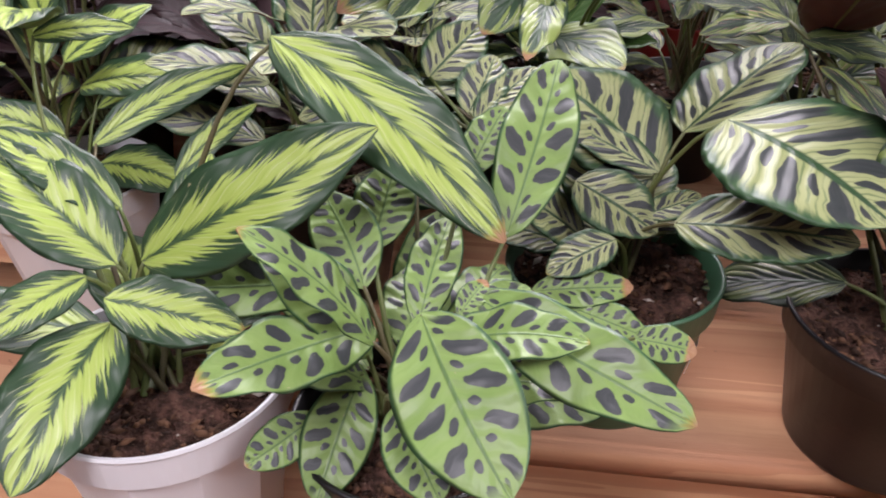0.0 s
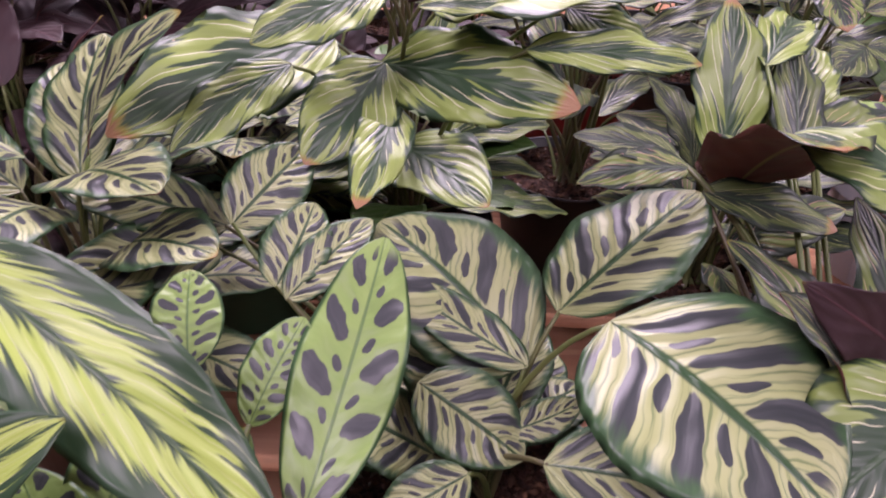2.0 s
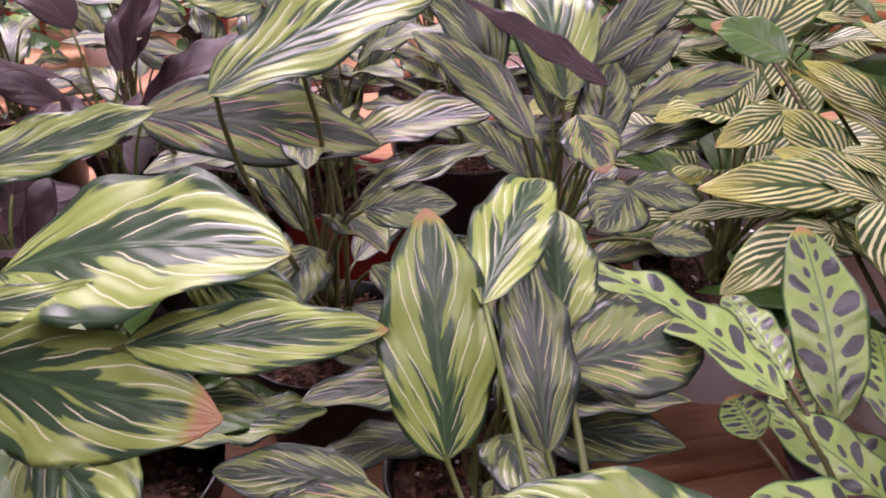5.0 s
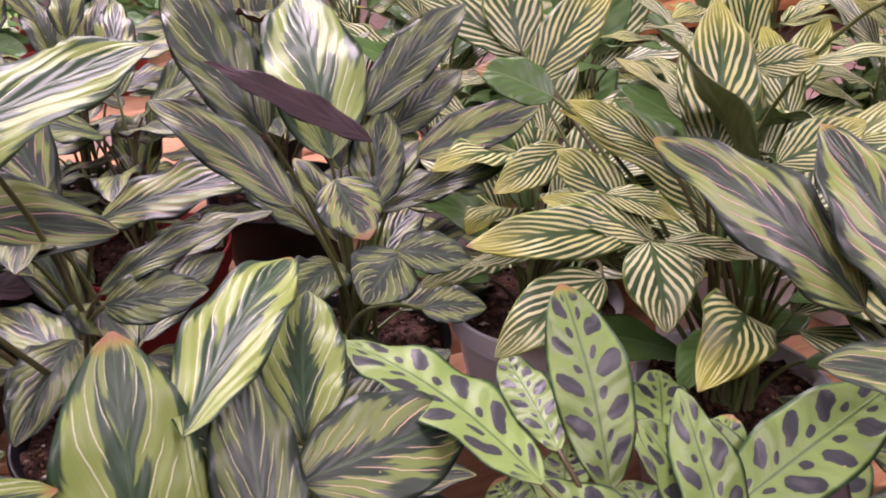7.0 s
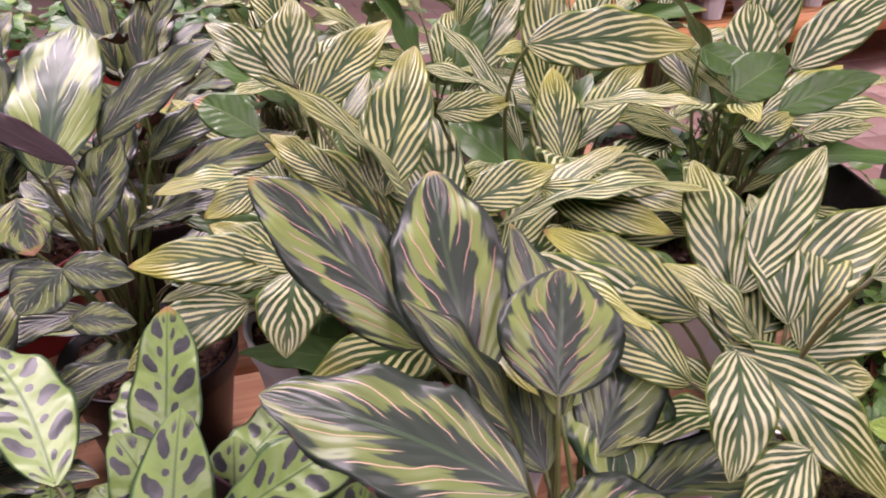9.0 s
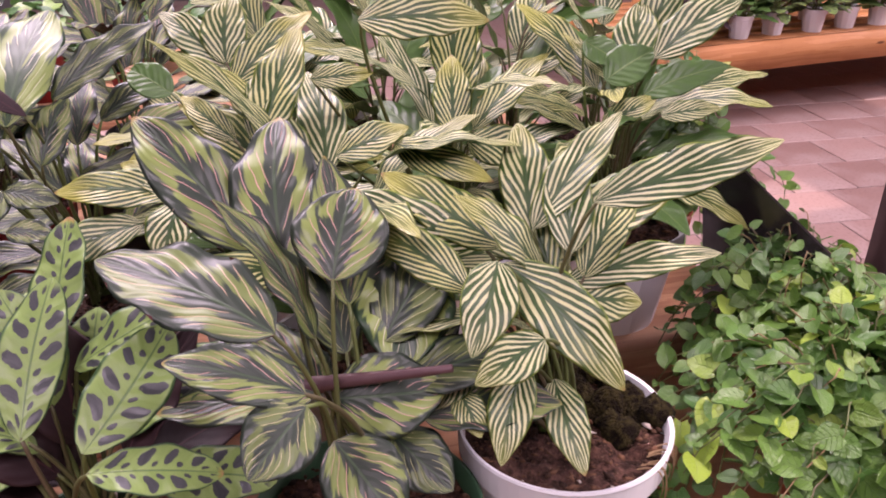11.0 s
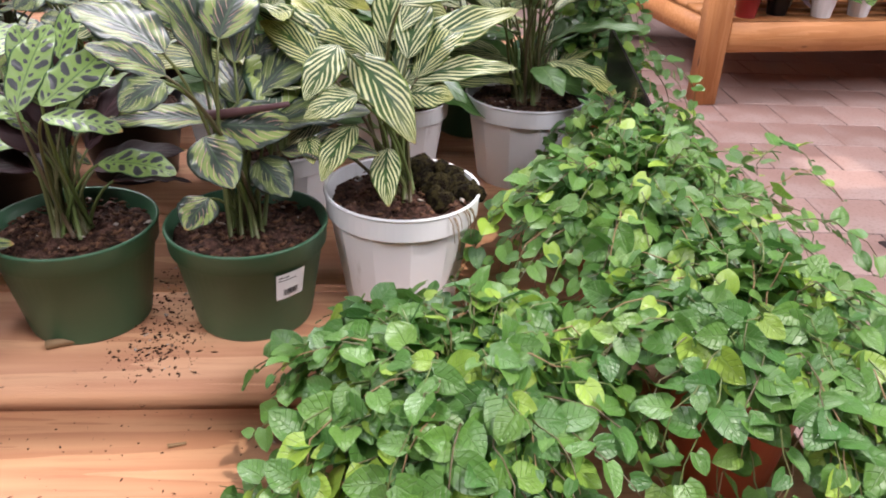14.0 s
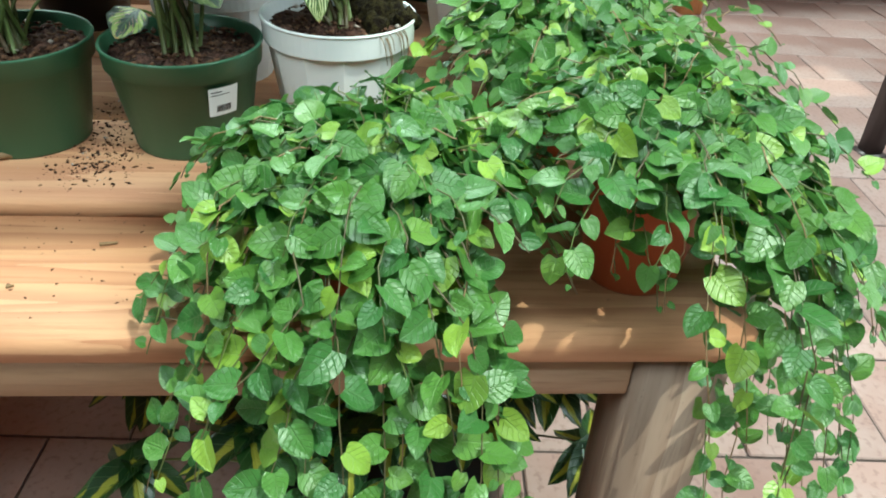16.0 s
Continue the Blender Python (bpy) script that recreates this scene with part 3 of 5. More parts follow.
floor = slab("floor", -6, 8, -5, 9, -0.12, -0.006, GROUT, "floor of red clay pavers with dark joints", "floor")
slab("wall_north", -6, 8, 9, 9.2, -0.12, 4, WALL, "plain grey shop wall", "wall")
slab("wall_south", -6, 8, -5.2, -5, -0.12, 4, WALL, "plain grey shop wall", "wall")
slab("wall_west", -6.2, -6, -5, 9, -0.12, 4, WALL, "plain grey shop wall", "wall")
slab("wall_east", 8, 8.2, -5, 9, -0.12, 4, WALL, "plain grey shop wall", "wall")
bm = bmesh.new()
HOLES = [(-1.3, 1.7, 2.6, 4.2), (1.4, 4.2, -2.35, -0.85), (2.0, 4.2, -0.85, -0.5), (-2.4, -0.2, -2.35, -0.85), (5.8, 7.4, -0.3, 2.7), (4.3, 4.62, 0.82, 1.2)]
xs = sorted({-6, 8, *(h[0] for h in HOLES), *(h[1] for h in HOLES)})
ys = sorted({-5, 9, *(h[2] for h in HOLES), *(h[3] for h in HOLES)})
for x0, x1 in zip(xs, xs[1:]):
    for y0, y1 in zip(ys, ys[1:]):
        if not any(h[0] <= x0 and x1 <= h[1] and h[2] <= y0 and y1 <= h[3] for h in HOLES):
            box(bm, x0, x1, y0, y1, 4.0, 4.12)
tagged(new("ceiling", mesh_of("ceiling", bm, ROOF, smooth=False)), "white sheet roof with open roof lights", "ceiling", kind="structure")

# ---- the bench the plants stand on: a front plank, and a deck raised by one plank behind it ----
X0, X1, FRONT, SKEW = -1.6, 1.17, 0.182, radians(-6.2)
bench = thing("plant_bench", 0.53, FRONT, 0, "sturdy oiled pine display bench of wide planks", "bench")
bench.rotation_euler[2] = SKEW
rng = random.Random(5)


def front(x):
    """Where the bench's front edge runs."""
    return FRONT + math.tan(SKEW) * (x - 0.53)


for y0, y1, top in ((FRONT, 0.362, BENCH), (0.365, 0.541, RAISED), (0.551, 0.746, RAISED - 0.0015), (0.756, 0.984, RAISED + 0.001), (0.995, 1.198, RAISED - 0.001), (1.207, 1.41, RAISED), (1.419, 1.62, RAISED + 0.001), (1.629, 1.83, RAISED)):
    bm = bmesh.new()
    box(bm, X0 - rng.uniform(0, 0.01), X1 + rng.uniform(-0.006, 0.004), y0, y1, top - 0.0375, top, 0.004)
    part("plank", bm, PLANK, bench)
for y0, y1 in ((FRONT + 0.016, FRONT + 0.054), (1.77, 1.808)):
    bm = bmesh.new()
    box(bm, X0 + 0.06, X1 - 0.097, y0, y1, BENCH - 0.09, BENCH - 0.039, 0.002)
    part("rail", bm, FRAME_X, bench)
for x in (X0 + 0.05, -0.25, X1 - 0.093):
    bm = bmesh.new()
    box(bm, x + 0.02, x + 0.066, 0.3, 1.8, BENCH - 0.09, RAISED - 0.0395, 0.002)
    part("bearer", bm, FRAME_X, bench)
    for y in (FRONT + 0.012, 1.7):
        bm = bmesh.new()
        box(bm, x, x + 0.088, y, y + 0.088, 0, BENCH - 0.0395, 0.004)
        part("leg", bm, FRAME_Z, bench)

# ---- the potted plants on the bench ----
A = Plant("potted_prayer_plant", "prayer plant with lime-striped leaves in white plastic pot", -0.19, 0.372, 0.083, 0.131, POT_WHITE, "lime", z=BENCH, group="prayer plants")
B = Plant("potted_rattlesnake_plant", "rattlesnake plant with dark-spotted light green leaves in black pot", -0.03, 0.338, 0.07, 0.124, POT_BLACK, "rat", z=BENCH, group="prayer plants")
C = Plant("potted_peacock_plant", "peacock plant with cream and dark feathered leaves in green pot", 0.115, 0.487, 0.08, 0.116, POT_GREEN, "mak", group="prayer plants")
D = Plant("potted_prayer_plant", "pink-striped prayer plant in glossy black nursery pot", 0.314, 0.43, 0.084, 0.114, POT_BLACK, "orn", group="prayer plants")
E = Plant("potted_prayer_plant", "broad pale-striped prayer plant with brown tips in black pot", 0.085, 0.79, 0.08, 0.118, POT_BLACK, "star", group="prayer plants")
F = Plant("potted_rattlesnake_plant", "rattlesnake plant with wavy spotted leaves in green pot", 0.487, 0.502, 0.083, 0.114, POT_GREEN, "rat", group="prayer plants")
G = Plant("potted_prayer_plant", "dark pink-striped prayer plant in price-labelled green pot", 0.663, 0.487, 0.083, 0.114, POT_GREEN, "orn", group="prayer plants")
H = Plant("potted_striped_plant", "white-striped calathea in faceted white pot with roots hanging over", 0.83, 0.512, 0.085, 0.134, POT_WHITE, "vit", group="prayer plants")
J = Plant("potted_prayer_plant", "upright pink-striped prayer plant with dark leaves in black pot", 0.465, 0.905, 0.08, 0.116, POT_BLACK, "orn", group="prayer plants")
K = Plant("potted_striped_plant", "bushy white-striped calathea in white pot", 0.63, 0.875, 0.08, 0.125, POT_WHITE, "vit", group="prayer plants")
M = Plant("potted_prayer_plant", "tall pink-striped prayer plant with slender stalks in black pot", 0.262, 0.9, 0.078, 0.116, POT_BLACK, "orn", group="prayer plants")
N = Plant("potted_striped_plant", "tall white-striped calathea in white pot", 0.69, 0.69, 0.076, 0.125, POT_WHITE, "vit", group="prayer plants")
O = Plant("potted_striped_plant", "yellowing white-striped calathea in white pot", 0.86, 0.86, 0.08, 0.125, POT_WHITE, "vit", group="prayer plants")
P = Plant("potted_striped_plant", "white-striped calathea with rolled leaves in chipped white pot", 1.058, 0.838, 0.093, 0.134, POT_WHITE, "vit", group="prayer plants")

A.leaf((-0.192, 0.381, 0.930), (-0.046, 0.381, 1.018), 0.056, (-0.34, -0.75, 0.56))
A.leaf((-0.115, 0.451, 1.046), (0.025, 0.371, 0.953), 0.052, (0.11, -0.66, 0.74), "lime", dry=0.04)
A.leaf((-0.204, 0.374, 0.932), (-0.288, 0.415, 0.990), 0.050, (0.27, -0.55, 0.79))
A.leaf((-0.207, 0.357, 0.902), (-0.234, 0.264, 0.858), 0.054, (0.27, -0.48, 0.84))
A.leaf((-0.203, 0.349, 0.925), (-0.124, 0.346, 0.905), 0.038, (0.19, -0.52, 0.83))
A.leaf((-0.269, 0.504, 0.949), (-0.168, 0.576, 0.986), 0.028, (0.22, -0.67, 0.71))
A.leaf((-0.218, 0.364, 0.930), (-0.263, 0.319, 0.915), 0.027, (0.27, -0.55, 0.79))
A.leaf((-0.339, 0.680, 0.931), (-0.250, 0.726, 0.939), 0.066, (0.28, -0.67, 0.69), "mak")
A.leaf((-0.321, 0.555, 1.013), (-0.253, 0.578, 1.014), 0.021, (0.22, -0.67, 0.71))
A.leaf((-0.288, 0.505, 0.956), (-0.347, 0.508, 0.976), 0.030, (0.22, -0.67, 0.71))
A.leaf((-0.207, 0.402, 0.954), (-0.287, 0.423, 0.996), 0.032, (0.27, -0.55, 0.79))
A.leaf((-0.211, 0.499, 0.926), (-0.159, 0.554, 0.963), 0.021, (0.22, -0.67, 0.71))
B.leaf((-0.020, 0.311, 0.947), (0.023, 0.224, 0.912), 0.055, (-0.20, -0.45, 0.87))
B.leaf((0.007, 0.363, 0.923), (0.117, 0.276, 0.907), 0.043, (-0.25, -0.47, 0.85), dry=0.07)
B.leaf((-0.051, 0.362, 0.898), (-0.126, 0.267, 0.933), 0.041, (0.51, -0.09, 0.86), dry=0.08)
B.leaf((0.027, 0.394, 0.943), (0.064, 0.504, 1.016), 0.044, (0.04, -0.57, 0.82))
B.leaf((-0.032, 0.478, 0.956), (-0.037, 0.525, 0.984), 0.033, (0.20, -0.49, 0.85))
B.leaf((-0.057, 0.340, 0.882), (-0.077, 0.278, 0.842), 0.037, (0.13, -0.57, 0.81))
B.leaf((-0.081, 0.317, 0.869), (-0.117, 0.290, 0.856), 0.025, (0.13, -0.57, 0.81))
B.leaf((0.048, 0.426, 0.881), (0.115, 0.421, 0.889), 0.026, (-0.14, -0.56, 0.82), dry=0.09)
B.leaf((0.070, 0.415, 0.878), (0.121, 0.391, 0.870), 0.026, (-0.14, -0.56, 0.82))
B.leaf((0.105, 0.367, 0.889), (0.140, 0.354, 0.889), 0.023, (-0.19, -0.51, 0.84), dry=0.18)
B.leaf((-0.071, 0.385, 0.916), (-0.185, 0.366, 0.920), 0.036, (0.13, -0.57, 0.81))
B.leaf((-0.056, 0.365, 0.924), (-0.085, 0.411, 0.963), 0.038, (0.11, -0.60, 0.79))
B.leaf((-0.053, 0.385, 0.939), (-0.042, 0.432, 0.972), 0.035, (0.11, -0.60, 0.79))
B.leaf((-0.037, 0.420, 0.863), (-0.011, 0.485, 0.911), 0.038, (-0.14, -0.56, 0.82))
B.leaf((0.004, 0.429, 0.966), (0.027, 0.464, 0.998), 0.026, (-0.04, -0.65, 0.76))
B.leaf((-0.031, 0.272, 0.920), (-0.008, 0.235, 0.896), 0.029, (0.06, -0.51, 0.86))
B.leaf((-0.001, 0.350, 0.916), (0.015, 0.368, 0.929), 0.015, (-0.02, -0.56, 0.83), dry=0.2)
C.leaf((0.144, 0.512, 0.926), (0.062, 0.585, 0.979), 0.085, (0.08, -0.53, 0.85))
C.leaf((0.172, 0.472, 0.988), (0.239, 0.372, 0.967), 0.107, (-0.08, -0.26, 0.96))
C.leaf((0.160, 0.520, 0.958), (0.245, 0.564, 1.011), 0.086, (-0.52, -0.02, 0.86))
C.leaf((0.139, 0.436, 0.930), (0.240, 0.398, 0.939), 0.048, (-0.25, -0.45, 0.85))
C.leaf((-0.028, 0.594, 0.971), (0.015, 0.643, 1.001), 0.045, (0.12, -0.60, 0.79))
C.leaf((-0.035, 0.618, 0.956), (-0.130, 0.619, 0.983), 0.042, (0.22, -0.54, 0.81))
C.leaf((-0.037, 0.605, 0.948), (-0.130, 0.565, 0.947), 0.043, (0.22, -0.54, 0.81))
C.leaf((0.004, 0.537, 0.964), (0.024, 0.580, 0.994), 0.036, (0.05, -0.58, 0.81))
C.leaf((0.010, 0.531, 0.960), (0.057, 0.573, 0.987), 0.028, (0.05, -0.58, 0.81))
C.leaf((0.082, 0.496, 0.930), (0.135, 0.458, 0.909), 0.046, (-0.08, -0.55, 0.83))
C.leaf((0.106, 0.451, 0.908), (0.058, 0.431, 0.892), 0.030, (-0.09, -0.47, 0.88))
C.leaf((0.127, 0.470, 0.917), (0.168, 0.480, 0.928), 0.020, (-0.08, -0.55, 0.83))
C.leaf((0.142, 0.501, 0.935), (0.071, 0.553, 0.956), 0.030, (-0.04, -0.43, 0.90))
E.leaf((0.030, 0.749, 1.040), (-0.104, 0.630, 1.013), 0.076, (0.3, -0.5, 0.8), dry=0.04)
E.leaf((0.062, 0.697, 1.039), (0.180, 0.605, 1.045), 0.06, (-0.48, -0.57, 0.66), dry=0.11)
E.leaf((0.066, 0.684, 1.044), (0.015, 0.624, 0.998), 0.055, (0.12, -0.67, 0.73), dry=0.05)
E.leaf((0.065, 0.641, 1.104), (-0.009, 0.606, 1.079), 0.042, (0.10, -0.5, 0.85))
E.leaf((0.099, 0.683, 1.083), (0.215, 0.613, 1.110), 0.076, (-0.32, -0.18, 0.93))
E.leaf((0.175, 0.648, 1.093), (0.221, 0.613, 1.073), 0.028, (-0.15, -0.63, 0.76))
E.leaf((0.075, 0.727, 0.966), (0.132, 0.617, 0.972), 0.063, (-0.32, -0.12, 0.94), dry=0.05)
E.leaf((0.071, 0.670, 1.020), (0.048, 0.579, 0.991), 0.035, (0.07, -0.33, 0.94), dry=0.06)
E.leaf((0.149, 0.629, 1.072), (0.249, 0.606, 1.072), 0.027, (-0.15, -0.63, 0.76))
E.leaf((0.055, 0.699, 1.099), (-0.031, 0.724, 1.151), 0.031, (0.19, -0.72, 0.67))
E.leaf((0.087, 0.686, 1.126), (0.173, 0.698, 1.142), 0.023, (-0.02, -0.74, 0.68))
E.leaf((0.005, 0.676, 1.045), (-0.064, 0.615, 1.005), 0.036, (0.10, -0.64, 0.76))
E.leaf((0.076, 0.700, 1.095), (0.081, 0.737, 1.133), 0.020, (0.19, -0.72, 0.67))
E.leaf((0.069, 0.665, 1.114), (-0.007, 0.667, 1.138), 0.020, (0.22, -0.63, 0.74))
E.leaf((0.084, 0.640, 1.093), (0.168, 0.629, 1.093), 0.014, (-0.08, -0.66, 0.75))
D.leaf((0.266, 0.586, 1.014), (0.278, 0.648, 1.101), 0.050, (0.20, -0.81, 0.55), "star", dry=0.1)
D.leaf((0.308, 0.576, 1.014), (0.320, 0.645, 1.077), 0.033, (0.07, -0.67, 0.74))
D.leaf((0.292, 0.614, 1.070), (0.369, 0.725, 1.068), 0.036, (0.16, -0.09, 0.98), "star")
D.leaf((0.340, 0.632, 1.027), (0.371, 0.708, 1.056), 0.038, (-0.04, -0.34, 0.94), "star")
D.leaf((0.330, 0.608, 1.032), (0.418, 0.628, 1.013), 0.047, (0.29, -0.42, 0.86))
D.leaf((0.241, 0.551, 1.018), (0.309, 0.524, 1.008), 0.030, (-0.03, -0.43, 0.90), dry=0.14)
D.leaf((0.321, 0.449, 1.05), (0.262, 0.515, 1.068), 0.05, (-0.2, -0.25, 0.94), "star")
D.leaf((0.235, 0.561, 1.027), (0.172, 0.562, 1.017), 0.026, (-0.14, -0.51, 0.85))
D.leaf((0.268, 0.558, 0.977), (0.332, 0.555, 1.004), 0.036, (-0.36, -0.50, 0.79))
D.leaf((0.299, 0.470, 0.935), (0.286, 0.541, 0.974), 0.046, (-0.36, -0.50, 0.79))
D.leaf((0.263, 0.563, 1.012), (0.246, 0.451, 1.088), 0.066, (0.1, 0.5, 0.85), arch=0.1, dry=0.06)
D.leaf((0.338, 0.483, 0.952), (0.237, 0.435, 1.035), 0.045, (-0.25, -0.85, 0.4), "maroon", arch=0.12)
D.leaf((0.303, 0.407, 0.994), (0.242, 0.384, 0.956), 0.071, (-0.30, -0.52, 0.80), "star")
D.leaf((0.230, 0.569, 1.031), (0.174, 0.590, 1.034), 0.022, (-0.14, -0.51, 0.85))
M.leaf((0.196, 0.723, 1.138), (0.326, 0.757, 1.178), 0.048, (-0.1, -0.45, 0.88), "star")
M.leaf((0.153, 0.838, 1.093), (0.294, 0.805, 1.067), 0.053, (-0.03, -0.70, 0.71))
M.leaf((0.228, 0.752, 1.171), (0.191, 0.760, 1.179), 0.023, (-0.01, -0.74, 0.67), "star")
M.leaf((0.275, 0.791, 1.039), (0.357, 0.786, 1.067), 0.017, (-0.29, -0.58, 0.76))
M.leaf((0.276, 0.784, 1.035), (0.330, 0.763, 1.040), 0.029, (-0.29, -0.58, 0.76))
M.leaf((0.256, 0.817, 1.074), (0.190, 0.864, 1.107), 0.016, (-0.18, -0.72, 0.67))
J.leaf((0.451, 0.804, 1.089), (0.366, 0.853, 1.142), 0.018, (-0.01, -0.74, 0.67), "maroon")
J.leaf((0.429, 0.823, 1.076), (0.464, 0.975, 1.150), 0.064, (-0.09, -0.42, 0.90), "star")
J.leaf((0.404, 0.886, 1.077), (0.369, 0.971, 1.173), 0.050, (-0.02, -0.75, 0.66))
J.leaf((0.390, 0.785, 1.067), (0.329, 0.850, 1.125), 0.031, (-0.02, -0.68, 0.73))
J.leaf((0.466, 0.853, 1.089), (0.565, 0.885, 1.146), 0.034, (-0.17, -0.71, 0.68))
J.leaf((0.514, 0.873, 1.041), (0.619, 0.863, 1.064), 0.035, (-0.22, -0.66, 0.72))
J.leaf((0.499, 0.893, 1.054), (0.573, 0.907, 1.090), 0.032, (-0.22, -0.66, 0.72))
J.leaf((0.414, 0.774, 1.083), (0.419, 0.741, 1.057), 0.037, (-0.07, -0.63, 0.77), dry=0.1)
J.leaf((0.434, 0.734, 1.047), (0.404, 0.717, 1.032), 0.038, (-0.06, -0.61, 0.79))
J.leaf((0.434, 0.735, 1.048), (0.474, 0.719, 1.039), 0.025, (-0.06, -0.61, 0.79))
J.leaf((0.434, 0.706, 1.025), (0.470, 0.695, 1.020), 0.021, (-0.06, -0.61, 0.79))
J.leaf((0.473, 0.854, 1.012), (0.599, 0.842, 1.035), 0.020, (-0.20, -0.57, 0.80))
J.leaf((0.451, 0.810, 1.041), (0.480, 0.851, 1.091), 0.035, (-0.17, -0.71, 0.68))
F.leaf((0.469, 0.577, 0.983), (0.490, 0.653, 1.052), 0.037, (-0.35, -0.57, 0.74), dry=0.05)
F.leaf((0.454, 0.599, 0.997), (0.469, 0.675, 0.999), 0.024, (-0.19, 0.01, 0.98))
F.leaf((0.425, 0.572, 1.015), (0.385, 0.700, 1.024), 0.043, (0.18, -0.02, 0.98))
F.leaf((0.419, 0.576, 0.989), (0.418, 0.598, 0.998), 0.023, (-0.25, -0.39, 0.89), dry=0.14)
F.leaf((0.494, 0.570, 0.980), (0.565, 0.649, 0.968), 0.034, (0.13, 0.03, 0.99))
F.leaf((0.500, 0.549, 0.978), (0.538, 0.572, 1.004), 0.027, (-0.40, -0.32, 0.86), dry=0.05)
F.leaf((0.492, 0.531, 0.999), (0.578, 0.524, 1.041), 0.037, (-0.44, -0.28, 0.85), dry=0.03)
F.leaf((0.447, 0.583, 0.978), (0.464, 0.605, 0.992), 0.022, (-0.27, -0.36, 0.89))
F.leaf((0.507, 0.424, 1.002), (0.573, 0.415, 0.99), 0.028, (0.15, -0.3, 0.9), dry=0.04)
F.leaf((0.464, 0.485, 0.986), (0.487, 0.562, 1.049), 0.034, (0.10, -0.65, 0.76))
F.leaf((0.506, 0.432, 1.009), (0.555, 0.487, 1.044), 0.038, (0.08, -0.58, 0.81))
K.leaf((0.568, 0.672, 1.046), (0.549, 0.631, 1.013), 0.038, (-0.28, -0.53, 0.80))
K.leaf((0.601, 0.730, 1.034), (0.572, 0.784, 1.064), 0.033, (-0.29, -0.58, 0.76))
K.leaf((0.537, 0.674, 1.030), (0.460, 0.669, 1.005), 0.034, (-0.23, -0.54, 0.81))
K.leaf((0.568, 0.685, 1.047), (0.472, 0.721, 1.047), 0.032, (-0.22, -0.58, 0.78))
K.leaf((0.596, 0.774, 0.986), (0.509, 0.798, 0.981), 0.017, (-0.20, -0.57, 0.80))
K.leaf((0.560, 0.706, 1.065), (0.591, 0.673, 1.054), 0.018, (-0.28, -0.53, 0.80))
K.leaf((0.576, 0.664, 1.044), (0.580, 0.641, 1.030), 0.023, (-0.28, -0.53, 0.80))
K.leaf((0.575, 0.676, 1.042), (0.525, 0.724, 1.064), 0.024, (-0.22, -0.58, 0.78))
K.leaf((0.575, 0.668, 1.046), (0.617, 0.635, 1.039), 0.015, (-0.28, -0.53, 0.80))
N.leaf((0.636, 0.696, 1.075), (0.685, 0.758, 1.156), 0.043, (-0.42, -0.58, 0.70))
N.leaf((0.631, 0.701, 1.077), (0.657, 0.755, 1.137), 0.022, (-0.42, -0.58, 0.70))
N.leaf((0.628, 0.905, 1.096), (0.645, 0.958, 1.159), 0.046, (-0.29, -0.69, 0.66))
N.leaf((0.628, 0.889, 1.074), (0.722, 0.912, 1.142), 0.042, (-0.33, -0.66, 0.68))
N.leaf((0.630, 0.908, 1.093), (0.570, 0.984, 1.139), 0.036, (-0.31, -0.66, 0.68))
N.leaf((0.618, 0.722, 1.073), (0.580, 0.775, 1.101), 0.022, (-0.32, -0.61, 0.72))
N.leaf((0.573, 0.781, 1.102), (0.536, 0.820, 1.119), 0.030, (-0.32, -0.61, 0.72), "plain", dry=0.15)
N.leaf((0.583, 0.780, 1.065), (0.526, 0.780, 1.044), 0.028, (-0.29, -0.58, 0.76))
O.leaf((0.712, 0.646, 1.178), (0.798, 0.602, 1.179), 0.035, (-0.36, -0.67, 0.64), dry=0.04)
O.leaf((0.841, 0.803, 1.026), (0.860, 0.864, 1.095), 0.038, (-0.33, -0.66, 0.68))
O.leaf((0.744, 0.677, 1.070), (0.805, 0.606, 1.053), 0.029, (-0.42, -0.53, 0.74))
O.leaf((0.697, 0.696, 1.058), (0.758, 0.681, 1.081), 0.033, (-0.42, -0.53, 0.74))
O.leaf((0.685, 0.721, 1.119), (0.737, 0.711, 1.122), 0.022, (-0.18, -0.70, 0.69))
O.leaf((0.852, 0.791, 1.021), (0.920, 0.747, 1.010), 0.042, (-0.33, -0.66, 0.68))
P.leaf((1.059, 0.817, 1.066), (1.092, 0.866, 1.137), 0.048, (-0.51, -0.58, 0.64))
P.leaf((1.041, 0.753, 1.100), (1.126, 0.735, 1.160), 0.043, (-0.56, -0.53, 0.64))
P.leaf((0.997, 0.823, 1.107), (1.022, 0.777, 1.088), 0.029, (-0.52, -0.55, 0.66), "plain")
P.leaf((1.026, 0.745, 1.065), (1.101, 0.711, 1.096), 0.033, (-0.52, -0.55, 0.66), "plain")
P.leaf((0.985, 0.750, 1.037), (1.036, 0.734, 1.064), 0.027, (-0.52, -0.55, 0.66))
P.leaf((1.033, 0.720, 1.050), (1.080, 0.689, 1.061), 0.022, (-0.52, -0.55, 0.66))
P.leaf((1.048, 0.808, 1.050), (1.010, 0.898, 1.101), 0.016, (-0.51, -0.58, 0.64))
P.leaf((1.001, 0.779, 1.074), (1.051, 0.769, 1.105), 0.045, (-0.52, -0.55, 0.66), "plain")
H.leaf((0.818, 0.557, 1.031), (0.906, 0.590, 1.104), 0.032, (-0.44, -0.49, 0.75))
H.leaf((0.818, 0.560, 1.027), (0.836, 0.633, 1.090), 0.038, (-0.42, -0.53, 0.74))
H.leaf((0.779, 0.521, 1.027), (0.833, 0.437, 0.962), 0.043, (-0.21, -0.68, 0.70), dry=0.05)
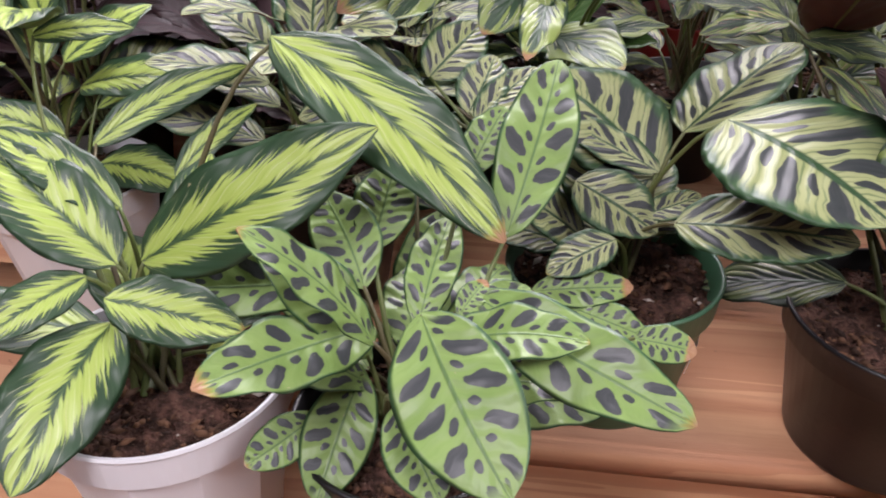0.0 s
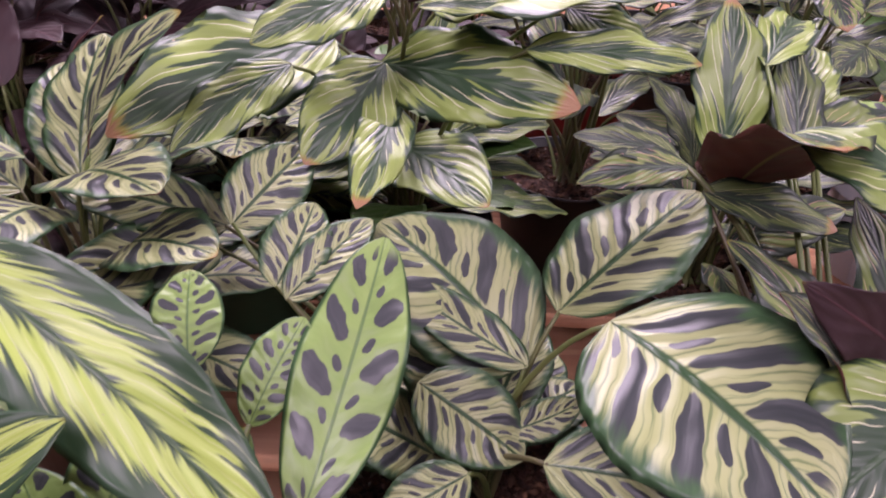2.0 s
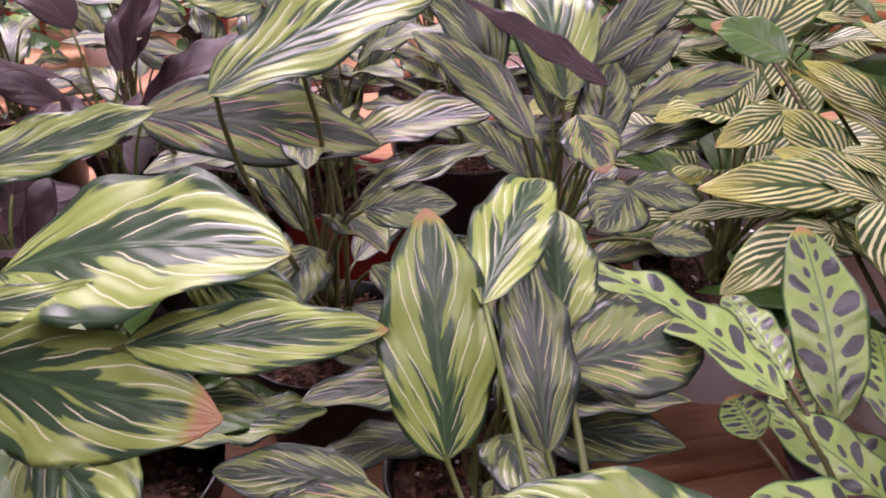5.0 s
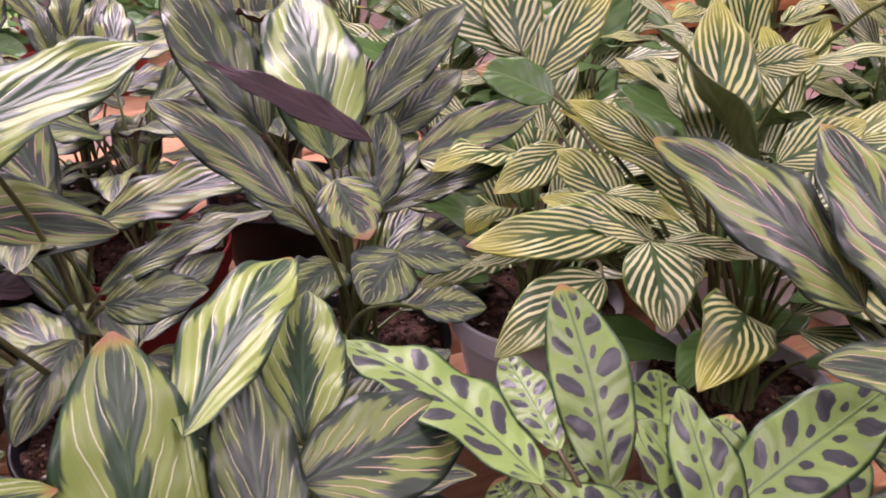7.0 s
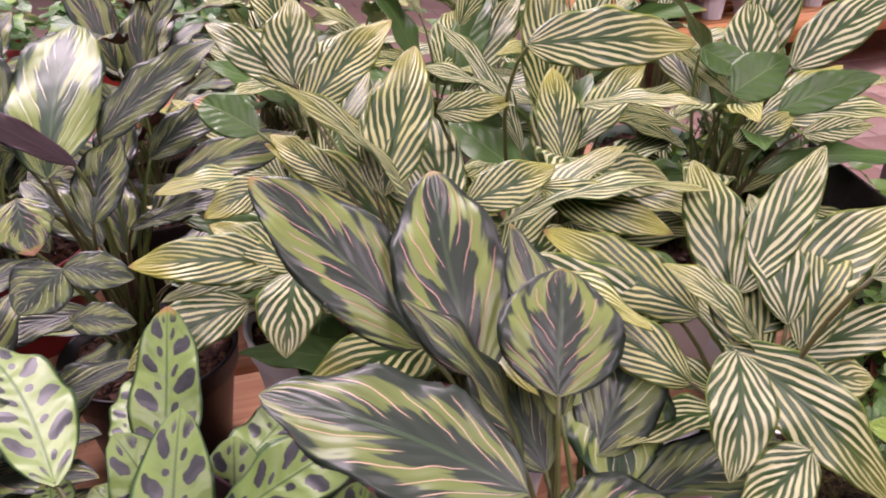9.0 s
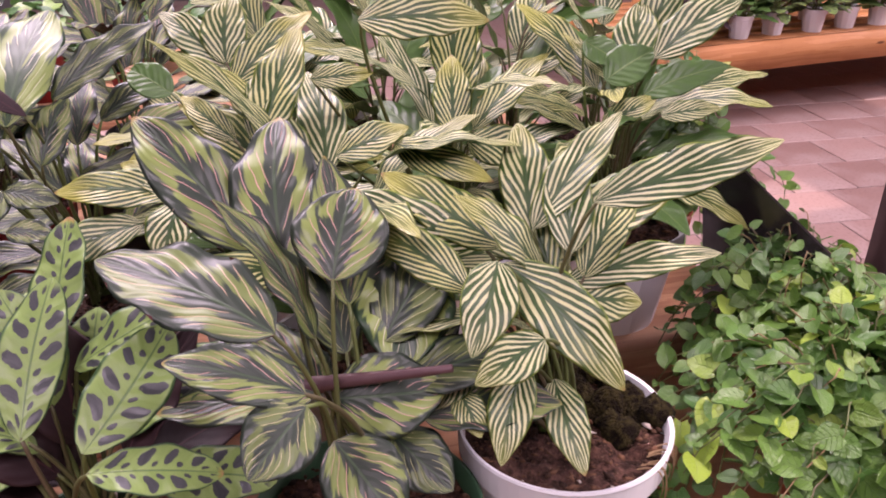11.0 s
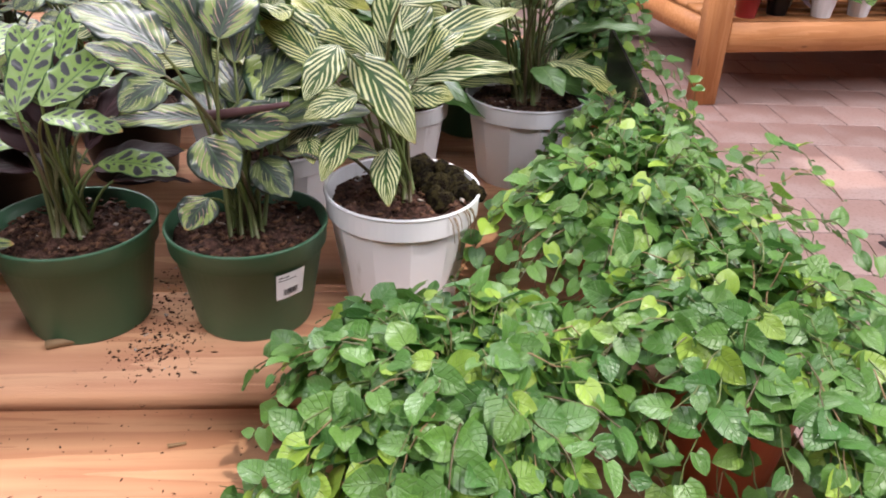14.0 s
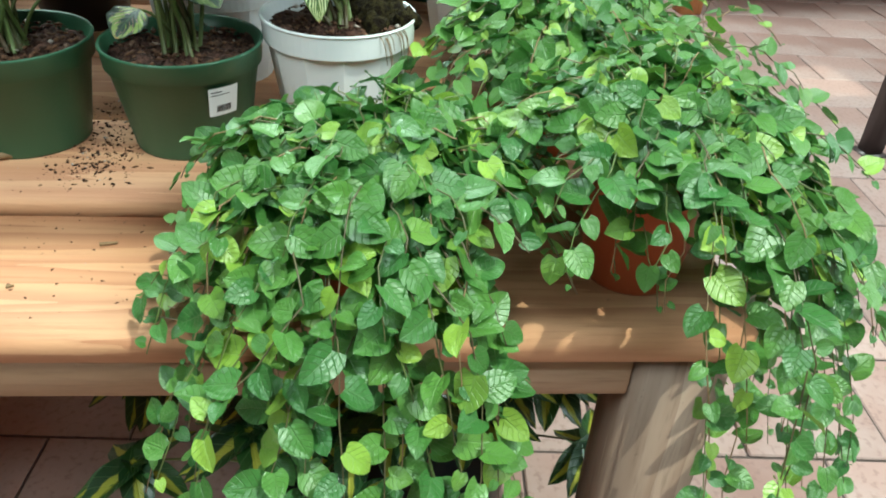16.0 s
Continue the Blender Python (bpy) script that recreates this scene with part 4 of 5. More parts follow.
H.leaf((0.765, 0.499, 1.042), (0.730, 0.455, 1.001), 0.035, (-0.13, -0.63, 0.77))
H.leaf((0.812, 0.497, 0.935), (0.807, 0.434, 0.897), 0.029, (-0.22, -0.49, 0.84), dry=0.07)
H.leaf((0.795, 0.561, 1.019), (0.719, 0.628, 1.064), 0.038, (-0.17, -0.68, 0.72))
H.leaf((0.777, 0.480, 0.968), (0.742, 0.432, 0.928), 0.029, (-0.19, -0.54, 0.82))
H.leaf((0.779, 0.452, 1.006), (0.728, 0.444, 0.988), 0.029, (-0.19, -0.59, 0.79))
H.leaf((0.781, 0.566, 1.021), (0.676, 0.629, 1.055), 0.034, (-0.17, -0.68, 0.72))
H.leaf((0.749, 0.511, 1.016), (0.688, 0.570, 1.050), 0.031, (-0.19, -0.62, 0.76))
H.leaf((0.746, 0.494, 0.970), (0.710, 0.475, 0.950), 0.024, (-0.19, -0.54, 0.82))
H.leaf((0.730, 0.479, 0.957), (0.735, 0.450, 0.939), 0.021, (-0.19, -0.54, 0.82))
H.leaf((0.821, 0.476, 1.086), (0.939, 0.451, 1.121), 0.030, (-0.34, -0.63, 0.69))
H.leaf((0.822, 0.557, 1.003), (0.959, 0.559, 1.063), 0.046, (-0.32, -0.59, 0.74))
H.leaf((0.833, 0.531, 0.994), (0.945, 0.497, 1.017), 0.027, (-0.33, -0.58, 0.74))
H.leaf((0.836, 0.519, 0.986), (0.880, 0.496, 0.988), 0.035, (-0.33, -0.58, 0.74))
G.leaf((0.612, 0.564, 1.046), (0.546, 0.656, 1.120), 0.050, (-0.08, -0.65, 0.75))
G.leaf((0.628, 0.532, 1.043), (0.646, 0.634, 1.115), 0.057, (-0.22, -0.54, 0.81))
G.leaf((0.611, 0.449, 1.049), (0.520, 0.524, 1.075), 0.055, (0.04, -0.28, 0.96))
G.leaf((0.653, 0.496, 1.050), (0.680, 0.542, 1.090), 0.057, (-0.18, -0.57, 0.80))
G.leaf((0.637, 0.439, 0.974), (0.664, 0.390, 0.943), 0.045, (-0.05, -0.56, 0.83))
G.leaf((0.712, 0.557, 1.028), (0.694, 0.492, 0.976), 0.066, (-0.02, -0.62, 0.79), "star")
G.leaf((0.618, 0.391, 1.041), (0.585, 0.367, 1.024), 0.035, (0.04, -0.59, 0.80))
G.leaf((0.681, 0.480, 0.934), (0.711, 0.439, 0.910), 0.039, (-0.09, -0.55, 0.83))
G.leaf((0.632, 0.459, 0.903), (0.611, 0.429, 0.884), 0.038, (-0.02, -0.51, 0.86))
G.leaf((0.646, 0.485, 0.969), (0.718, 0.472, 0.968), 0.053, (-0.10, -0.62, 0.78))
G.leaf((0.619, 0.396, 1.044), (0.554, 0.418, 1.064), 0.028, (0.04, -0.59, 0.80))
G.leaf((0.678, 0.537, 1.014), (0.702, 0.564, 1.039), 0.033, (-0.10, -0.62, 0.78))

bm = bmesh.new()
tube(bm, curve_points((0.631, 0.5, 0.973), (0.672, 0.478, 0.984), (0.715, 0.45, 1.0)), 0.0058, 0.0026, 9)
part("rolled_leaf", bm, SPIKE, G.ob, "purple-brown leaf still rolled up")
Q = Plant("potted_prayer_plant", "low dark prayer plant with bare stalks in black pot", 0.335, 0.715, 0.07, 0.11, POT_BLACK, "orn", group="prayer plants")
Q.fill(16, 0.13, 0.1, 0.1, 0.04)

# fuller crowns below the leading leaves
A.fill(8, 0.06, 0.08, 0.12, 0.05, skip=(200, 340))
B.fill(14, 0.07, 0.08, 0.095, 0.036, skip=(200, 340))
C.fill(15, 0.045, 0.08, 0.085, 0.05, skip=(190, 350))
D.fill(20, 0.13, 0.1, 0.1, 0.042, skip=(190, 350))
E.fill(13, 0.12, 0.09, 0.11, 0.05)
E.fill(10, 0.12, 0.11, 0.11, 0.05, "plain", seed=6)
F.fill(16, 0.14, 0.09, 0.095, 0.04, z_low=0.08, skip=(205, 335))
# dark maroon blades stand in for the dimmer light low in this crown
F.fill(12, 0.1, 0.09, 0.1, 0.045, "maroon", z_low=0.05, seed=4, skip=(190, 350))
G.fill(12, 0.17, 0.1, 0.1, 0.044, z_low=0.09, skip=(215, 325))
H.fill(12, 0.15, 0.09, 0.11, 0.036, z_low=0.08, skip=(200, 340))
J.fill(12, 0.17, 0.1, 0.12, 0.04)
K.fill(18, 0.17, 0.11, 0.13, 0.044, z_low=0.04)
K.fill(8, 0.12, 0.11, 0.12, 0.045, "plain", seed=5)
M.fill(16, 0.22, 0.11, 0.13, 0.042)
N.fill(15, 0.21, 0.11, 0.15, 0.048, z_low=0.06)
N.fill(8, 0.15, 0.11, 0.13, 0.045, "plain", seed=5)
O.fill(20, 0.2, 0.12, 0.15, 0.046, z_low=0.03)
O.fill(9, 0.15, 0.12, 0.13, 0.045, "plain", seed=5)
P.fill(18, 0.22, 0.11, 0.14, 0.044, z_low=0.05)
P.fill(9, 0.18, 0.11, 0.13, 0.045, "plain", seed=5)

# further plants in the rows behind
BACK = [  # x, y, radius, pot, leaf kind, count, height, spread, length, width
    (-0.13, 0.62, 0.078, POT_BLACK, "mak", 22, 0.16, 0.11, 0.1, 0.058), (-0.06, 0.82, 0.07, POT_GREEN, "mak", 14, 0.12, 0.1, 0.09, 0.05),
    (-0.28, 0.9, 0.08, POT_BLACK, "maroon", 22, 0.26, 0.1, 0.13, 0.05), (-0.1, 1.06, 0.08, POT_BLACK, "maroon", 22, 0.25, 0.1, 0.13, 0.05),
    (-0.36, 0.62, 0.08, POT_WHITE, "lime", 12, 0.18, 0.1, 0.12, 0.05), (0.1, 1.12, 0.08, POT_BLACK, "maroon", 15, 0.22, 0.1, 0.13, 0.05),
    (0.33, 1.17, 0.085, POT_CRIMSON, "orn", 14, 0.2, 0.11, 0.13, 0.044), (0.5, 1.24, 0.09, POT_BLACK, "orn", 16, 0.22, 0.11, 0.13, 0.044),
    (0.7, 1.2, 0.08, POT_WHITE, "vit", 24, 0.2, 0.11, 0.12, 0.034), (0.84, 1.09, 0.08, POT_WHITE, "vit", 24, 0.24, 0.11, 0.13, 0.036),
    (1.02, 1.06, 0.08, POT_GREEN, "vit", 24, 0.24, 0.11, 0.13, 0.036), (-0.4, 1.2, 0.08, POT_BLACK, "maroon", 20, 0.24, 0.1, 0.12, 0.05),
    (0.84, 1.38, 0.08, POT_WHITE, "vit", 18, 0.22, 0.11, 0.13, 0.036), (0.1, 1.42, 0.08, POT_BLACK, "orn", 13, 0.24, 0.11, 0.13, 0.044),
    (-0.55, 0.8, 0.08, POT_BLACK, "maroon", 20, 0.24, 0.1, 0.12, 0.05),
    (0.3, 1.36, 0.08, POT_BLACK, "orn", 18, 0.24, 0.11, 0.13, 0.044), (0.52, 1.46, 0.08, POT_BLACK, "orn", 20, 0.26, 0.12, 0.14, 0.044), (0.7, 1.46, 0.08, POT_WHITE, "vit", 20, 0.24, 0.11, 0.13, 0.036), (1.03, 1.34, 0.08, POT_WHITE, "vit", 22, 0.24, 0.12, 0.13, 0.036), (-0.06, 1.5, 0.08, POT_BLACK, "orn", 16, 0.24, 0.11, 0.13, 0.044),
    (-0.36, 1.06, 0.08, POT_BLACK, "maroon", 24, 0.24, 0.11, 0.13, 0.055), (-0.18, 0.98, 0.08, POT_BLACK, "maroon", 22, 0.2, 0.11, 0.13, 0.055), (0.02, 0.98, 0.08, POT_BLACK, "maroon", 18, 0.16, 0.1, 0.12, 0.05), (-0.4, 0.78, 0.08, POT_BLACK, "maroon", 20, 0.18, 0.1, 0.12, 0.05), (-0.22, 0.76, 0.07, POT_BLACK, "maroon", 16, 0.14, 0.1, 0.11, 0.05), (0.2, 1.28, 0.08, POT_BLACK, "orn", 18, 0.2, 0.11, 0.13, 0.044),
    (-0.48, 1.02, 0.08, POT_BLACK, "maroon", 24, 0.28, 0.1, 0.13, 0.055), (-0.22, 1.28, 0.08, POT_BLACK, "maroon", 24, 0.28, 0.1, 0.13, 0.055), (-0.66, 1.2, 0.08, POT_BLACK, "maroon", 22, 0.26, 0.1, 0.13, 0.055), (-0.45, 1.42, 0.08, POT_BLACK, "maroon", 22, 0.26, 0.1, 0.13, 0.055)]
BACK_LABEL = {"mak": "peacock plant with cream and dark leaves in nursery pot", "maroon": "dark maroon-leaved calathea in black nursery pot", "lime": "prayer plant with lime-striped leaves in white pot",
              "orn": "pink-striped prayer plant in plastic nursery pot", "vit": "white-striped calathea in the back row of the bench"}
for x, y, r, pot, kd, count, hh, spread, ln, wd in BACK:
    pl = Plant("potted_prayer_plant", BACK_LABEL[kd], x, y, r, 0.12, pot, kd, group="back-row plants")
    if kd == "vit":
        pl.fill(int(0.65 * count), hh, spread, 1.18 * ln, 1.35 * wd)
        pl.fill(11, hh * 0.9, spread, ln, 1.3 * wd, "plain", seed=9)
    else:
        pl.fill(count, hh, spread, ln, wd)


# ---- creeping figs: many small heart-shaped leaves on wiry stems ----
def heart_leaf(seed, n=7):
    """A small blade 1 long in its own space, with a notched base and a blunt tip."""
    rng = random.Random(seed)
    bm = bmesh.new()
    uvl = bm.loops.layers.uv.new("leaf")
    fold, curl, full = rng.uniform(0.1, 0.35), rng.uniform(-0.25, 0.25), rng.uniform(0.41, 0.5)
    grid = []
    for i in range(n + 1):
        u = i / n
        w = full * math.sin(math.pi * (0.05 + 0.95 * u) ** 0.66) ** 0.62 * (1 - 0.2 * u * u)
        row = []
        for j in range(5):
            v = j / 2 - 1
            x = u - 0.13 * abs(v) * (1 - u) ** 4
            row.append(bm.verts.new((x, w * v, fold * abs(v) * w + curl * (u - u * u) + 0.03 * math.sin(9 * u + seed) * v * v)))
        grid.append(row)
    for i in range(n):
        for j in range(4):
            f = bm.faces.new((grid[i][j], grid[i + 1][j], grid[i + 1][j + 1], grid[i][j + 1]))
            for lp, (ci, cj) in zip(f.loops, ((i, j), (i + 1, j), (i + 1, j + 1), (i, j + 1))):
                lp[uvl].uv = (ci / n, cj / 4)
    return mesh_of("leaf", bm, FIG_LEAF)


HEARTS = [heart_leaf(s) for s in range(8)]


def put_leaf(parent, rng, at, out, size, meshes, along=None):
    """One leaf at a place, its face turned to out and its tip hanging a little; past 280 on one plant they are joined."""
    if along is None:
        nz = (Vector(out) + Vector((rng.uniform(-0.7, 0.7), rng.uniform(-0.7, 0.6), rng.uniform(-0.1, 0.9)))).normalized()
        ax = Vector((rng.uniform(-1, 1), rng.uniform(-1, 0.7), rng.uniform(-0.9, 0.1)))
    else:
        nz, ax = Vector(out).normalized(), Vector(along)
    ax = (ax - nz * ax.dot(nz)).normalized()
    m = Matrix((ax, nz.cross(ax), nz)).transposed().to_4x4()
    m = Matrix.Translation(Vector(at) - parent.location) @ m @ Matrix.Scale(size, 4)
    me = rng.choice(meshes)
    if len(JOINED.setdefault(parent, [])) < 280:
        JOINED[parent].append(None)
        ob = new("leaf", me)
        ob.parent, ob.matrix_basis = parent, m
    else:
        JOINED[parent].append((me, m))


JOINED = {}


def join_rest(parent):
    """The leaves past the first 280, as one part."""
    spots, faces, uvs = [], [], []
    for item in filter(None, JOINED[parent]):
        me, m = item
        have = len(spots)
        spots += [m @ v.co for v in me.vertices]
        faces += [[have + i for i in p.vertices] for p in me.polygons]
        uvs += [tuple(d.uv) for d in me.uv_layers["leaf"].data]
    if spots:
        me = bpy.data.meshes.new("foliage")
        me.from_pydata(spots, [], faces)
        lay = me.uv_layers.new(name="leaf")
        lay.data.foreach_set("uv", [c for uv in uvs for c in uv])
        me.materials.append(FIG_JOINED)
        me.shade_smooth()
        ob = new("foliage", me)
        ob.parent = parent
        tagged(ob, kind="stuff")


def rest_on(p):
    """Lifts a point that would lie inside the bench on to its planks."""
    if p.y > front(p.x) - 0.006 and p.x < X1 + 0.006:
        p.z = max(p.z, (RAISED if p.y > front(p.x) + 0.185 else BENCH) + 0.012)
    return p


def stem_leaves(parent, rng, pts, d, size, gap, material):
    """A wiry stem with leaves in turn on its two sides, larger towards its foot."""
    bm = bmesh.new()
    tube(bm, pts, 0.0009, 0.0005, 5)
    part("vine", bm, material, parent)
    lengths = [(b - a).length for a, b in zip(pts, pts[1:])]
    total, walked, hand = sum(lengths), gap * rng.uniform(0.6, 1.4), rng.choice((-1, 1))
    while walked < total:
        rest, i = walked, 0
        while i < len(lengths) - 1 and rest > lengths[i]:
            rest -= lengths[i]
            i += 1
        p = pts[i].lerp(pts[i + 1], min(1, rest / max(lengths[i], 1e-5)))
        run = (pts[i + 1] - pts[i]).normalized()
        f = walked / total
        hand = -hand
        beside = run.cross(Vector((0, 0, 1)))
        beside = beside.normalized() if beside.length > 0.2 else Vector((-d.y, d.x, 0))
        ax = beside * hand + run * rng.uniform(0.1, 0.9) + Vector((rng.uniform(-0.4, 0.4), rng.uniform(-0.5, 0.3), rng.uniform(-0.55, 0.15)))
        nz = Vector((d.x * 0.4, d.y * 0.4 - 0.1, 0.85)) + Vector((rng.uniform(-0.8, 0.8), rng.uniform(-0.8, 0.7), rng.uniform(-0.4, 0.4)))
        sz = size * (1.12 - 0.5 * f) * rng.choice((0.62, 0.78, 0.9, 1.0, 1.1, 1.22)) * (0.45 if f > 0.93 else 1)
        put_leaf(parent, rng, p + ax.normalized() * 0.004, nz, sz, HEARTS, ax)
        walked += gap * rng.uniform(0.65, 1.35)


def fig(label, x, y, r, h, z, vines, seed, reach, pot=POT_RED, top=0.085, leaf=0.027, dome=90):
    """vines: (bearing, length out, drop) for stems that trail over the rim."""
    ob = thing("potted_creeping_fig", x, y, z, label, "plant", "creeping figs")
    rng = random.Random(seed)
    bm = bmesh.new()
    lathe(bm, x, y, [(0.001, z + 0.003), (0.72 * r, z), (0.74 * r, z + 0.003), (0.95 * r, z + h - 0.02), (r, z + h - 0.019), (r + 0.002, z + h), (r - 0.003, z + h), (0.9 * r, z + h - 0.03)], 40)
    part("pot", bm, pot, ob)
    bm = bmesh.new()
    lathe(bm, x, y, [(0.93 * r, z + h - 0.02), (0.5 * r, z + h - 0.014), (0.002, z + h - 0.012)], 24)
    part("soil", bm, SOIL, ob)
    for i in range(dome):
        a, q = rng.uniform(0, 6.283), rng.uniform(0.25, 1.0)
        d = Vector((math.cos(a), math.sin(a), 0))
        far = max(r * 0.6, reach * q)
        p0 = Vector((x, y, z + h - 0.015)) + d * r * 0.5 * q
        p1 = Vector((x, y, z + h + top * rng.uniform(0.7, 1.25))) + d * far * 0.55
        p2 = Vector((x, y, z + h + top * (1 - q * q) * rng.uniform(0.5, 1.0) - 0.05 * q * q * rng.uniform(0, 1.2))) + d * far
        pts = [rest_on(p + Vector((rng.uniform(-1, 1), rng.uniform(-1, 1), rng.uniform(-1, 1))) * 0.004) for p in curve_points(p0, p1, p2, 8)]
        stem_leaves(ob, rng, pts, d, leaf, 0.0165, CORK if rng.random() < 0.2 else STEM)
    for bearing, out, drop in vines:
        a = radians(bearing + rng.uniform(-8, 8))
        d = Vector((math.cos(a), math.sin(a), 0))
        p0 = Vector((x, y, z + h - 0.01)) + d * r * 0.4
        p1 = Vector((x, y, z + h + top * 0.9)) + d * (r + out * rng.uniform(0.35, 0.8))
        p2 = Vector((x + rng.uniform(-0.05, 0.05), y, z + h - drop)) + d * (r + out)
        ph, amp, turn = rng.uniform(0, 6.28), rng.uniform(0.004, 0.016), rng.uniform(5, 11)
        pts = [p + Vector((-d.y, d.x, 0)) * amp * math.sin(ph + turn * i / 12) + d * amp * 0.6 * math.cos(ph + turn * i / 10) + Vector((rng.uniform(-1, 1), rng.uniform(-1, 1), rng.uniform(-1, 1))) * 0.004 for i, p in enumerate(curve_points(p0, p1, p2, 12))]
        pts = [rest_on(p) for p in pts]
        stem_leaves(ob, rng, pts, d, leaf, 0.0205, CORK if rng.random() < 0.25 else STEM)
    join_rest(ob)
    return ob


def fan(b0, b1, n, out, drop, seed):
    rg = random.Random(seed)
    return [(b0 + (b1 - b0) * (i + 0.5) / n, out * rg.uniform(0.6, 1.15), drop * rg.uniform(0.35, 1.2)) for i in range(n)]


fig("creeping fig trailing over the bench edge in terracotta pot", 0.845, 0.207, 0.056, 0.11, BENCH, fan(175, 302, 36, 0.15, 0.27, 1) + fan(20, 168, 10, 0.12, 0.07, 2), 11, 0.175, dome=105, top=0.075, leaf=0.03)
fig("lush creeping fig with long hanging stems in terracotta pot", 1.085, 0.216, 0.06, 0.125, BENCH, fan(275, 405, 36, 0.17, 0.34, 3) + fan(235, 285, 6, 0.06, 0.08, 14) + fan(40, 200, 6, 0.08, 0.06, 4), 12, 0.185, dome=110, top=0.085, leaf=0.029)
fig("creeping fig spreading over the planks in terracotta pot", 1.07, 0.445, 0.056, 0.09, RAISED, fan(-60, 90, 16, 0.21, 0.1, 5) + [(8, 0.25, 0.0), (22, 0.24, -0.03), (-14, 0.22, 0.05), (35, 0.26, 0.02)] + fan(90, 300, 14, 0.11, 0.09, 6), 13, 0.19, top=0.125, dome=130)
fig("creeping fig at the bench end in terracotta pot", 1.13, 0.6, 0.05, 0.09, RAISED, fan(-80, 80, 12, 0.12, 0.12, 7) + fan(80, 280, 6, 0.06, 0.06, 8), 14, 0.13, top=0.14, dome=60, leaf=0.026)
fig("creeping fig at the bench end beside a sign", 1.185, 0.925, 0.05, 0.09, RAISED, fan(-80, 90, 14, 0.1, 0.2, 9), 15, 0.12, top=0.24, dome=75, leaf=0.026)

# ---- on the bench and the pots: sign, label, roots, crumbs ----
sign = thing("shelf_sign", 1.13, 0.68, BENCH, "leaning black plastic sign plate on the bench", "sign")
bm = bmesh.new()
vs = [bm.verts.new(p) for p in ((1.128, 0.575, RAISED + 0.001), (1.15, 0.745, RAISED + 0.001), (1.172, 0.83, 0.985), (1.135, 0.572, 0.945))]
bm.faces.new(vs)
ex = bmesh.ops.extrude_face_region(bm, geom=bm.faces[:])
bmesh.ops.translate(bm, vec=(0.003, -0.0004, 0), verts=[g for g in ex["geom"] if isinstance(g, bmesh.types.BMVert)])
bmesh.ops.recalc_face_normals(bm, faces=bm.faces[:])
part("plate", bm, SIGN_BLACK, sign, smooth=False)


def words(text, name, m, size, material, parent):
    cu = bpy.data.curves.new(name, "FONT")
    cu.body, cu.size, cu.align_x, cu.extrude = text, size, "CENTER", 0.00005
    tmp = bpy.data.objects.new(name, cu)
    scene.collection.objects.link(tmp)
    me = bpy.data.meshes.new_from_object(tmp.evaluated_get(bpy.context.evaluated_depsgraph_get()))
    bpy.data.objects.remove(tmp)
    me.materials.append(material)
    ob = new(name, me)
    ob.parent = parent
    ob.matrix_basis = m
    return ob


def price_label(pl, bearing, zc, w, h, text):
    """A paper label bent round the pot's wall, with print on it."""
    a0, rr = radians(bearing), pl.r * (0.745 + 0.205 * (zc - pl.z) / (0.84 * (pl.rim - pl.z))) + 0.0015
    slope = 0.205 * pl.r / (0.84 * (pl.rim - pl.z))

    def on(sx, sz, lift=0.0):
        r, a = rr + slope * sz + lift, a0 + sx / rr
        return Vector((pl.x + r * math.cos(a), pl.y + r * math.sin(a), zc + sz))

    def sheet(rects, lift):
        bm = bmesh.new()
        for x0, x1, z0, z1 in rects:
            n = max(1, int((x1 - x0) / 0.004))
            cols = [(bm.verts.new(on(x0 + (x1 - x0) * i / n, z0, lift)), bm.verts.new(on(x0 + (x1 - x0) * i / n, z1, lift))) for i in range(n + 1)]
            for c0, c1 in zip(cols, cols[1:]):
                bm.faces.new((c0[0], c1[0], c1[1], c0[1]))
        return bm

    lab = part("price_label", sheet([(-w / 2, w / 2, -h / 2, h / 2)], 0), PAPER, pl.pot, "white paper price label with black print")
    rg = random.Random(3)
    bars, x = [], -w * 0.25
    while x < w * 0.22:
        bw = rg.uniform(0.0003, 0.0009)
        bars.append((x, x + bw, -h * 0.36, -h * 0.12))
        x += bw + rg.uniform(0.0003, 0.0007)
    bars += [(-w * 0.42, -w * 0.08, h * 0.34, h * 0.38), (-w * 0.42, w * 0.2, h * 0.24, h * 0.27)]
    part("print", sheet(bars, 0.0004), INK, lab)
    c = on(0, 0.0, 0.0009) - Vector((pl.x, pl.y, pl.z))
    words(text, "print", Matrix.Translation(c) @ pose(0, 0, 0, 90 + math.degrees(math.atan(slope)), 0, bearing + 90), h * 0.3, INK, lab)


price_label(G, -55, RAISED + 0.068, 0.033, 0.032, "$ 29.99")
price_label(C, -20, RAISED + 0.05, 0.04, 0.022, "")
LAB = Plant("potted_plant", "green nursery pot with price label at the bench end", 1.19, 1.13, 0.078, 0.13, POT_GREEN, "vit", group="back-row plants")
LAB.fill(18, 0.24, 0.1, 0.13, 0.036)
price_label(LAB, -110, RAISED + 0.08, 0.034, 0.034, "")

